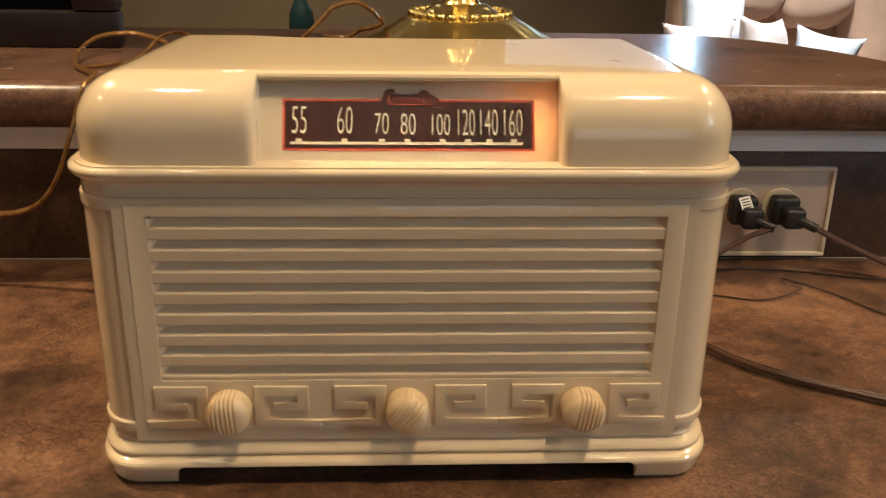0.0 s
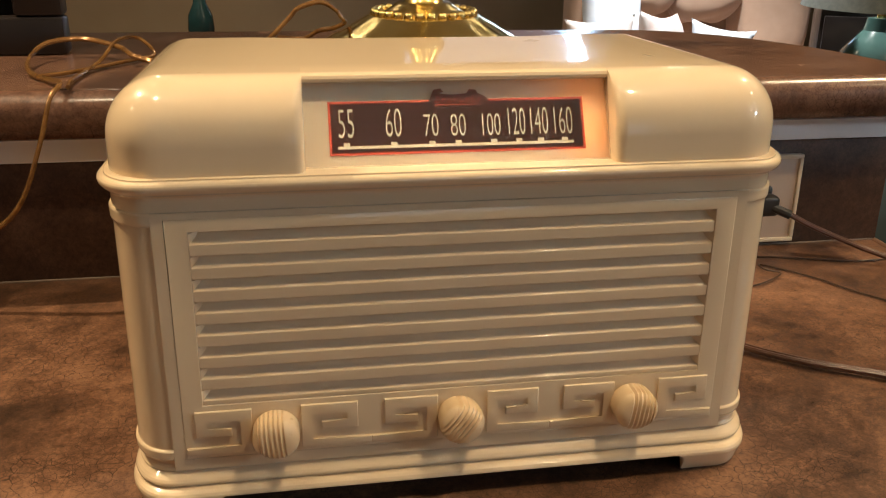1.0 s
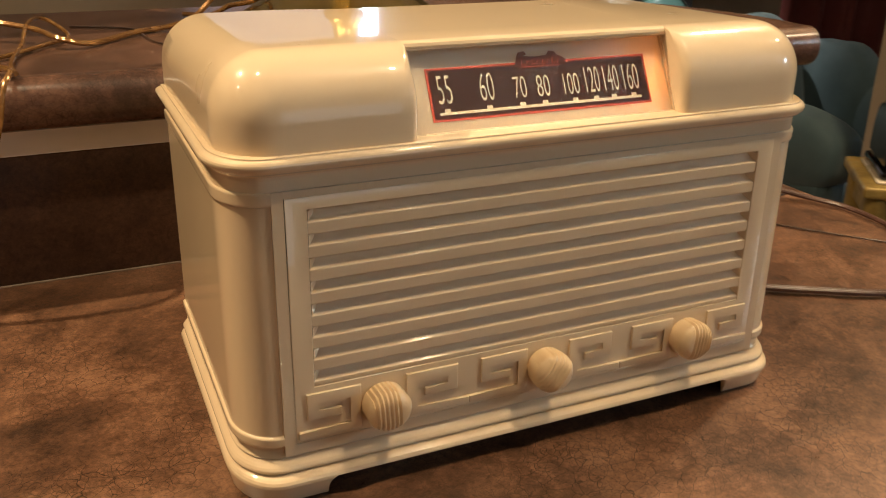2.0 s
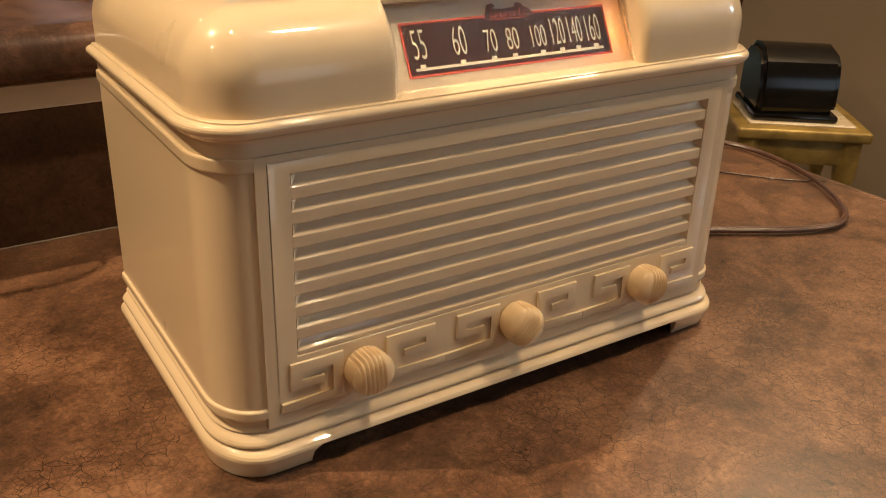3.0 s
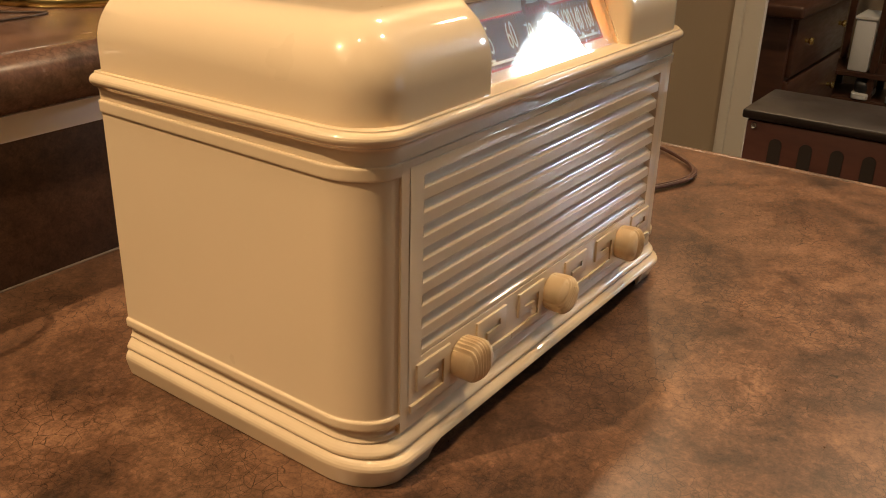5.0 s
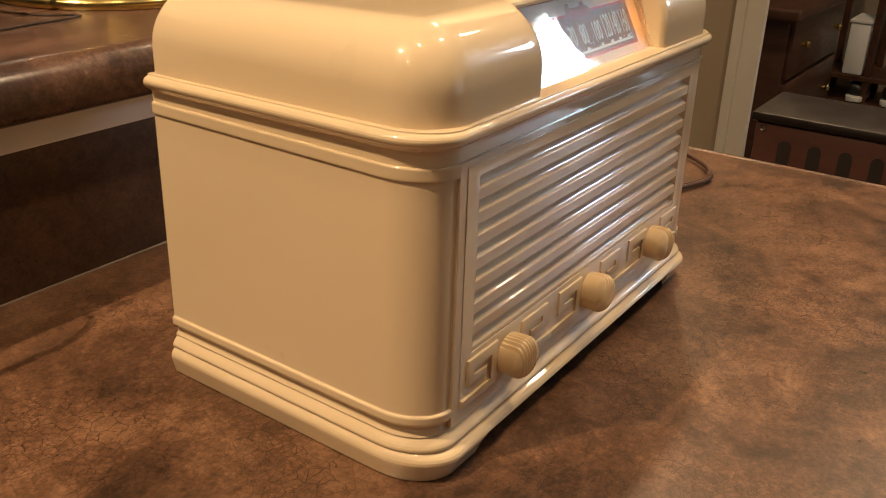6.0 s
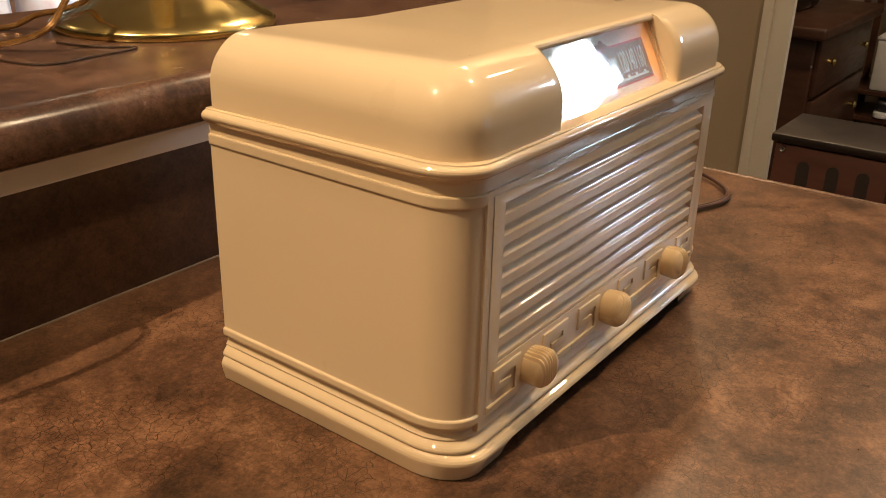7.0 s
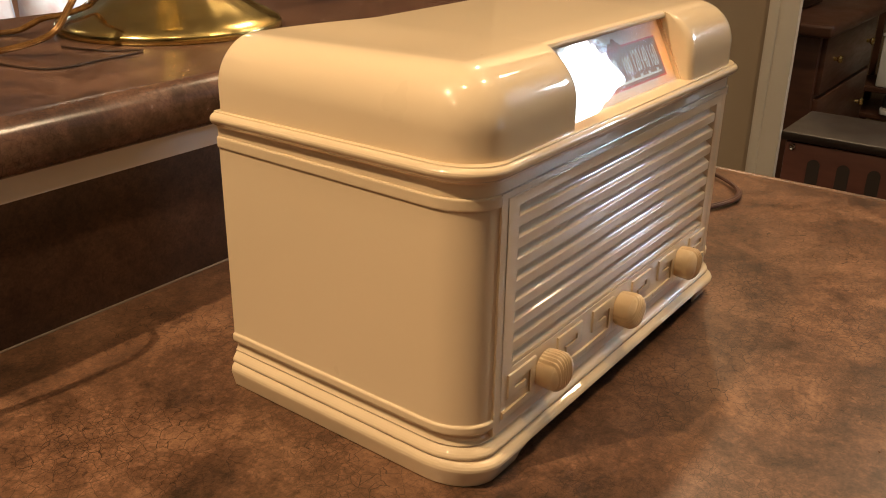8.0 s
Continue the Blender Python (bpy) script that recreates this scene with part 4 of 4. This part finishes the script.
part("roller_blind", box((0.895, 0.003, 0.75), (-0.0425, 0.012, 0.0), 0.001, 1), BLIND, far_window, "pale roller blind with daylight behind it")
part("blind_rail", lathe([(0.0, -0.45), (0.009, -0.45), (0.009, 0.45), (0.0, 0.45)], 12, m=Matrix.Translation((-0.0425, 0.012, 0.36)) @ pose(0, 0, 0, 0, 90, 0)), WHITETRIM, far_window)
window("window_2", "x", X1 + 0.06, WIN_EAST, -1, SKYPANE)
# added window, not known to exist: cool fill for the radio's front
window("fill_window", "y", Y0 - 0.06, WIN_FILL, -1, FILLPANE)

# partition to the east with its doorway trim
PX = 1.50
part_wall = part("wall_partition", box((0.11, 1.085 - 0.387, CEIL - FLOOR), (PX + 0.055, 0.736, (CEIL + FLOOR) / 2)), WALLPAINT)
tagged(part_wall, "taupe painted partition wall ending at a doorway", "wall", kind="structure")
casing = bmesh.new()
rbox(casing, (0.018, 0.064, CEIL - FLOOR - 0.35), (PX - 0.007, 0.355, (CEIL - 0.35 + FLOOR) / 2), 0.003, 2)
rbox(casing, (0.008, 0.022, CEIL - FLOOR - 0.35), (PX - 0.018, 0.374, (CEIL - 0.35 + FLOOR) / 2), 0.003, 2)
rbox(casing, (0.128, 0.015, CEIL - FLOOR - 0.35), (PX + 0.066, 0.379, (CEIL - 0.35 + FLOOR) / 2), 0.002, 1)
trim = part("door_trim", casing, WHITETRIM)
tagged(trim, "cream painted door casing on the partition", "trim", kind="structure")

# ---------- slotted wooden case beside the counter ----------
crate = thing("slotted_case", "red-brown wooden case with dark oval slots and black lid", "case", (0.690, 0.096, -0.250))
part("case_front", box((0.016, 0.40, 0.236), (0.010, -0.20, 0.119), 0.003, 2), CRATEWOOD, crate)
part("case_side", box((0.096, 0.014, 0.236), (0.066, -0.008, 0.119), 0.002, 1), BLACKTOP, crate)
part("case_side", box((0.096, 0.014, 0.236), (0.066, -0.392, 0.119), 0.002, 1), BLACKTOP, crate)
part("case_back", box((0.014, 0.40, 0.236), (0.1215, -0.20, 0.119), 0.002, 1), BLACKTOP, crate)
part("lid", box((0.134, 0.412, 0.012), (0.064, -0.20, 0.244), 0.003, 2), BLACKTOP, crate, "dark flat lid")
# no holes are cut: dark plates carry the shade of the slots
for k in range(6):
    y = -0.040 - 0.037 * k
    o = [(0.0078 * math.cos(a), 0.0078 * math.sin(a) + (0.024 if j < 10 else -0.024)) for j, a in enumerate([math.pi * (j + (0 if j < 10 else -1)) / 9 for j in range(20)])]
    part("slot", prism(o, 0.002, Matrix.Translation((0.0028, y, 0.186)) @ pose(0, 0, 0, 90, 0, -90)), CHIP_AND_SHADE, crate, "dark oval plate for the shade in an opening")
part("corner_screw", lathe([(0.0, 0.0008), (0.0020, 0.0008), (0.0026, 0.0024), (0.0036, 0.0028), (0.0044, 0.001), (0.0040, 0.0), (0.0, 0.0)], 18, m=Matrix.Translation((0.002, -0.010, 0.230)) @ pose(0, 0, 0, 0, -90, 0)), NICKEL, crate, "bright round screw head")
stand = thing("side_stand", "plain dark wooden stand carrying the slotted case", "stand", (0.755, -0.104, FLOOR))
part("stand_top", box((0.26, 0.50, 0.03), (0, 0, -0.250 - FLOOR - 0.0155), 0.004, 2), DARKWOOD, stand)
for sx in (-1, 1):
    for sy in (-1, 1):
        part("leg", box((0.045, 0.045, -0.250 - FLOOR - 0.031), (sx * 0.095, sy * 0.215, (-0.250 - FLOOR - 0.031) / 2), 0.004, 1), DARKWOOD, stand)

# ---------- dresser beyond the doorway ----------
dresser = thing("dresser", "dark cherry wood dresser with brass knobs", "dresser", (2.49, 0.665, FLOOR), turn=90)
DH = 0.830
part("carcass", box((0.44, 0.62, DH - 0.04), (0, 0, (DH - 0.04) / 2), 0.005, 2), DARKWOOD, dresser)
part("dresser_top", box((0.50, 0.68, 0.036), (-0.005, 0, DH - 0.020), 0.010, 3), DARKWOOD, dresser, "moulded dresser top")
for k in range(4):
    d = part("drawer", box((0.018, 0.58, 0.186), (-0.226, 0, 0.128 + 0.196 * k), 0.005, 2), DARKWOOD, dresser)
    for y in (-0.19, 0.19):
        part("drawer_knob", lathe([(0.0, 0.024), (0.009, 0.022), (0.012, 0.016), (0.006, 0.009), (0.006, 0.0), (0.0, 0.0)], 16, m=Matrix.Translation((-0.235, y, 0.128 + 0.196 * k)) @ pose(0, 0, 0, 0, -90, 0)), BRASS, d, "brass knob")
blackbox = thing("black_case", "black box standing on the dresser", "box", (2.43, 0.68, FLOOR + DH), turn=90)
part("case_shell", box((0.24, 0.34, 0.20), (0, 0, 0.100), 0.012, 2), BLACKGLOSS, blackbox)
rack = thing("wooden_rack", "open reddish wooden rack with stored items", "rack", (2.98, 0.135, FLOOR))
for y in (-0.33, 0.20, 0.34):
    for x in (-0.10, 0.10):
        part("post", box((0.022, 0.022, 1.15), (x, y, 0.575), 0.003, 1), DARKWOOD, rack)
for z in (0.14, 0.435, 0.526):
    part("shelf", box((0.24, 0.70, 0.018), (0, 0.005, z), 0.003, 1), DARKWOOD, rack)
for y, w, hgt, mt, nm in [(0.385, 0.065, 0.17, PAPER, "white plastic bin on a rack shelf"), (0.20, 0.14, 0.11, SHADE, "grey box on a rack shelf")]:
    b = thing("storage_box", nm, "box", (2.95, y, FLOOR + 0.5355))
    part("box_shell", box((0.16, w, hgt), (0, 0, hgt / 2), 0.006, 2), mt, b)
    part("box_rim", box((0.168, w + 0.008, 0.012), (0, 0, hgt + 0.006), 0.003, 1), mt, b)
for y in (0.25, 0.36):
    sh = thing("shoe", "dark shoe with a pale sole on a rack shelf", "shoe", (2.93, y, FLOOR + 0.4445), "shoes on the rack")
    part("sole", puff((0.16, 0.062, 0.022), 0.3, 0.5, 14, 40, 0.0, Matrix.Translation((0, 0, 0.011))), PAPER, sh)
    part("upper", puff((0.15, 0.056, 0.062), 0.7, 0.6, 16, 41, 0.08, Matrix.Translation((0.005, 0, 0.040))), BLACK, sh)

# ---------- gilt side table with a black case ----------
gt = thing("gilt_side_table", "antique gold side table with a cream stone top", "side table", (1.262, 0.732, FLOOR), turn=-37.7)
TH = -0.20 - FLOOR
top = bmesh.new()
rbox(top, (0.25, 0.22, 0.022), (0, 0, TH - 0.011), 0.006, 3)
part("table_top", top, GOLDLEAF, gt, "gold frame of the top")
part("stone_inset", box((0.200, 0.165, 0.006), (0, 0, TH + 0.0015), 0.002, 1), ONYX, gt, "cream stone inset")
part("apron", box((0.215, 0.185, 0.05), (0, 0, TH - 0.048), 0.006, 2), GOLDLEAF, gt)
for sx in (-1, 1):
    for sy in (-1, 1):
        part("leg", lathe([(0.0, 0.0), (0.016, 0.0), (0.020, 0.03), (0.012, 0.10), (0.018, TH * 0.5), (0.014, TH * 0.8), (0.022, TH - 0.09), (0.022, TH - 0.024), (0.0, TH - 0.024)], 14, m=Matrix.Translation((sx * 0.095, sy * 0.080, 0))), GOLDLEAF, gt)
bc = thing("black_dome_case", "glossy black rounded case lying on the gilt table", "case", (1.258, 0.748, -0.1952), turn=-37.7)
sec = [(-0.075, 0.012), (-0.082, 0.030), (-0.080, 0.075), (-0.066, 0.110), (-0.040, 0.128), (0.0, 0.134), (0.040, 0.128), (0.066, 0.110), (0.080, 0.075), (0.082, 0.030), (0.075, 0.012)]
bm = bmesh.new()
ring_a = [bm.verts.new((-0.075, y, z)) for k, (y, z) in enumerate(sec)]
ring_b = [bm.verts.new((0.075, y * 0.92, z)) for y, z in sec]
bm.faces.new(ring_a), bm.faces.new(ring_b)
for k in range(len(sec)):
    bm.faces.new((ring_a[k], ring_a[k - 1], ring_b[k - 1], ring_b[k]))
bmesh.ops.bevel(bm, geom=[e for e in bm.edges if abs(e.verts[0].co.x - e.verts[1].co.x) < 1e-5], offset=0.010, segments=3, affect="EDGES")
part("dome", bm, BLACKGLOSS, bc)
part("foot_flange", box((0.160, 0.165, 0.014), (0, 0, 0.007), 0.005, 2), BLACKGLOSS, bc)

# ---------- teal armchair ----------
chair = thing("armchair", "teal upholstered armchair with rounded back and rolled arms", "armchair", (1.74, 1.49, FLOOR), turn=8)
part("seat_base", box((0.50, 0.52, 0.26), (0, 0, 0.21), 0.03, 3), TEALCLOTH, chair)
part("seat_cushion", puff((0.40, 0.46, 0.16), 0.45, 0.3, 20, 1, 0.03, Matrix.Translation((0, -0.04, 0.40))), TEALCLOTH, chair)
part("backrest", puff((0.40, 0.17, 0.66), 0.75, 0.7, 26, 2, 0.05, Matrix.Translation((-0.045, 0.16, 0.545)) @ pose(0, 0, 0, -8, 0, 0)), TEALCLOTH, chair)
for s in (-1, 1):
    part("wing", puff((0.19, 0.34, 0.62), 0.75, 0.6, 22, 3 + s, 0.08, Matrix.Translation((s * 0.215, 0.09, 0.485))), TEALCLOTH, chair)
    part("arm", box((0.12, 0.50, 0.50), (s * 0.225, -0.02, 0.33), 0.03, 3), TEALCLOTH, chair)
    part("arm_roll", puff((0.16, 0.54, 0.22), 0.8, 0.35, 22, 5 + s, 0.05, Matrix.Translation((s * 0.225, -0.03, 0.585))), TEALCLOTH, chair)
    for y in (-0.20, 0.20):
        part("leg", lathe([(0.0, 0.0), (0.018, 0.0), (0.026, 0.085), (0.0, 0.085)], 12, m=Matrix.Translation((s * 0.20, y, 0))), DARKWOOD, chair)

# ---------- sofa with pillows, side tables, curtain ----------
sofa = thing("sofa", "tan suede sofa with plump back cushions", "sofa", (1.57, 3.10, FLOOR), turn=-3)
part("sofa_base", box((0.98, 0.80, 0.30), (0, -0.10, 0.20), 0.03, 3), TAN, sofa)
part("sofa_back", box((0.96, 0.22, 0.95), (0, 0.30, 0.52), 0.05, 3), TAN, sofa)
for s in (-1, 1):
    part("sofa_arm", puff((0.22, 0.84, 0.58), 0.4, 0.35, 22, 6 + s, 0.03, Matrix.Translation((s * 0.55, -0.10, 0.32))), TAN, sofa)
for k, (x, z) in enumerate([(-0.26, 1.02), (0.005, 0.985), (0.285, 0.87)]):
    part("seat_cushion", puff((0.30, 0.62, 0.20), 0.45, 0.3, 20, 10 + k, 0.03, Matrix.Translation((x, -0.20, 0.43))), TAN, sofa)
    part("back_cushion", puff((0.30, 0.26, (0.42, 0.40, 0.66)[k]), 0.62, 0.55, 26, 14 + k, 0.12, Matrix.Translation((x, 0.06, z)) @ pose(0, 0, 0, -8, 0, 0)), TAN, sofa)


def pillow_mesh(w, h_, t, seed, m, n=20):
    """A stuffed pillow with pinched corners and soft creases."""
    bm = bmesh.new()
    sides = []
    for sgn in (1, -1):
        rows = []
        for i in range(n + 1):
            row = []
            for j in range(n + 1):
                u, v = 2 * i / n - 1, 2 * j / n - 1
                x, y = u * (1 - 0.17 * (1 - v * v)), v * (1 - 0.17 * (1 - u * u))
                z = sgn * (max(0.0, (1 - u * u) * (1 - v * v)) ** 0.5)
                z *= 1 + 0.25 * noise.noise(Vector((u * 1.6 + seed * 5.3, v * 1.6, sgn)))
                row.append(bm.verts.new(m @ Vector((x * w / 2, y * h_ / 2, z * t / 2))))
            rows.append(row)
        for a, b in zip(rows, rows[1:]):
            for k in range(n):
                bm.faces.new((a[k], a[k + 1], b[k + 1], b[k]))
        sides.append(rows)
    bmesh.ops.remove_doubles(bm, verts=bm.verts, dist=1e-5)
    return bm


for k, (x, y, z, w, hh, rx, ry, rz, mt, nm) in enumerate([(1.13, 2.92, -0.105, 0.33, 0.31, 74, 8, 28, PILLOW, "pale blue cotton pillow leaning on the sofa"), (1.03, 2.74, -0.185, 0.25, 0.27, 70, -6, -18, PILLOWPINK, "white pillow with rose print on the sofa"), (1.265, 2.74, -0.175, 0.26, 0.28, 68, 8, 36, PILLOWPINK, "white pillow with rose print on the sofa"), (1.48, 2.76, -0.205, 0.24, 0.25, 72, 10, -22, PILLOW, "small pale blue pillow leaning on the sofa")]):
    p = thing("pillow", nm, "pillow", (x, y, z), "pillows on the sofa")
    part("pillow_cover", pillow_mesh(w, hh, 0.15, 20 + k, pose(0, 0, 0, 0, ry, 0) @ pose(0, 0, 0, rx, 0, rz)), mt, p, "", 60)


def small_table(x, y, h_, w, label):
    t = thing("side_table", label, "side table", (x, y, FLOOR))
    part("table_top", box((w, w * 0.8, 0.03), (0, 0, h_ - 0.015), 0.006, 2), DARKWOOD, t)
    part("table_shelf", box((w * 0.85, w * 0.65, 0.02), (0, 0, 0.18), 0.004, 1), DARKWOOD, t)
    for sx in (-1, 1):
        for sy in (-1, 1):
            part("leg", box((0.04, 0.04, h_ - 0.031), (sx * w * 0.42, sy * w * 0.32, (h_ - 0.031) / 2), 0.004, 1), DARKWOOD, t)
    return t


small_table(-0.40, 3.10, 0.72, 0.70, "dark wooden side table")
vase = thing("vase", "teal glazed bottle vase on a dark table", "vase", (-0.37, 3.02, FLOOR + 0.72))
part("vase_body", lathe([(0.0, 0.0), (0.032, 0.0), (0.040, 0.025), (0.047, 0.075), (0.043, 0.12), (0.024, 0.16), (0.016, 0.20), (0.017, 0.26), (0.023, 0.30), (0.018, 0.30), (0.0, 0.20)], 32), TEALGLAZE, vase)
small_table(1.61, 2.02, 0.695, 0.36, "dark wooden lamp table")
gl = thing("table_lamp", "celadon ceramic table lamp with pale linen shade", "lamp", (1.595, 2.00, FLOOR + 0.695))
part("lamp_base", lathe([(0.0, 0.0), (0.075, 0.0), (0.080, 0.015), (0.100, 0.05), (0.104, 0.09), (0.095, 0.14), (0.068, 0.175), (0.042, 0.20), (0.036, 0.235), (0.0, 0.235)], 32), GREENGLAZE, gl)
part("lamp_neck", lathe([(0.0, 0.235), (0.012, 0.235), (0.012, 0.36), (0.0, 0.36)], 12), BRASS, gl)
part("lamp_shade", lathe([(0.222, 0.265), (0.155, 0.53), (0.152, 0.53), (0.219, 0.265)], 40), SHADE, gl)
# made-up dark cabinet that fills in the shaded zone next to the sofa
shade_cab = thing("cabinet", "dark cabinet standing in for the shaded zone beside the sofa", "cabinet", (1.80, 2.38, FLOOR), turn=-25)
part("carcass", box((0.30, 0.22, 0.93), (0, 0, 0.475), 0.005, 2), BLACKTOP, shade_cab)
part("cabinet_top", box((0.33, 0.25, 0.022), (0, 0, 0.951), 0.006, 2), DARKWOOD, shade_cab)
for x in (-0.071, 0.071):
    d = part("cabinet_door", box((0.135, 0.016, 0.84), (x, -0.118, 0.48), 0.004, 2), BLACKTOP, shade_cab)
    part("knob", lathe([(0.0, 0.020), (0.009, 0.018), (0.010, 0.013), (0.005, 0.008), (0.005, 0.0), (0.0, 0.0)], 14, m=Matrix.Translation((x * 0.25, -0.126, 0.55)) @ pose(0, 0, 0, 90, 0, 0)), BRASS, d, "brass knob")
cur = thing("curtain", "dark red curtain hanging in folds", "curtain", (2.62, 2.06, FLOOR), turn=0)
bm = bmesh.new()
cols = []
for k in range(121):
    x = -0.5 + k / 120
    y = 0.028 * math.sin(x * 42) + 0.010 * math.sin(x * 97 + 1)
    cols.append([(x, y - 0.004), (x, y + 0.004)])
H = CEIL - FLOOR - 0.12
va = [[bm.verts.new((x, y, z)) for (x, y) in c for z in (0.02, H)] for c in cols]
for a, b in zip(va, va[1:]):
    bm.faces.new((a[0], a[1], b[1], b[0])), bm.faces.new((a[2], a[3], b[3], b[2])), bm.faces.new((a[0], a[2], b[2], b[0])), bm.faces.new((a[1], a[3], b[3], b[1]))
bm.faces.new((va[0][0], va[0][1], va[0][3], va[0][2])), bm.faces.new((va[-1][0], va[-1][1], va[-1][3], va[-1][2]))
part("curtain_cloth", bm, REDCLOTH, cur)
part("curtain_rod", lathe([(0.0, -0.56), (0.012, -0.56), (0.012, 0.56), (0.0, 0.56)], 12, m=Matrix.Translation((0, 0, H + 0.012)) @ pose(0, 0, 0, 0, 90, 0)), DARKWOOD, cur)

# ---------- recessed ceiling lights and added fill lights ---
# x, y, share of the full output, size of the source
# sixth and seventh are added fills (sofa, far room); fifth and last brighten the right
CANS = [(-0.97, 0.45, 2.65, 0.012), (-0.42, -0.09, 0.36, 0.030), (-1.60, -0.06, 0.4, 0.034), (0.46, -0.34, 0.90, 0.034), (1.26, 0.55, 1.5, 0.05), (1.30, 2.40, 7.5, 0.034), (-0.60, 2.60, 2.0, 0.034), (1.70, -0.15, 1.15, 0.05)]
first = None
for x, y, share, soft in CANS:
    if first is None:
        first = thing("ceiling_light", "white recessed ceiling light out of view, lit", "ceiling light", (x, y, CEIL), "recessed ceiling lights")
        part("light_ring", lathe([(0.038, -0.0005), (0.066, -0.0005), (0.066, -0.006), (0.040, -0.010), (0.038, -0.0005)], 40), CANTRIM, first)
        part("bulb_lens", lathe([(0.0, -0.004), (0.036, -0.004), (0.036, -0.002), (0.0, -0.002)], 32), BULB, first, "warm glowing lens")
    else:
        copy_thing(first, Matrix.Translation((x, y, CEIL)))
    la = bpy.data.lights.new("unseen_can_light", "SPOT")
    la.energy, la.color, la.shadow_soft_size, la.spot_size, la.spot_blend = CAN_W * share, WARM, soft, radians(120), 0.6
    # sofa fill: a cooler, narrower spot added to brighten the pillows
    if (x, y) == (1.30, 2.40):
        la.color, la.spot_size = (1.0, 0.92, 0.84), radians(70)
    lo = new("unseen_can_light", la)
    lo.location = (x, y, CEIL - 0.055)
dl = bpy.data.lights.new("dial_lamp", "POINT")
dl.energy, dl.color, dl.shadow_soft_size = 0.046, (1.0, 0.50, 0.19), 0.003
dlo = new("dial_lamp", dl)
dlo.location = (0.0640, 0.0262, 0.1955)
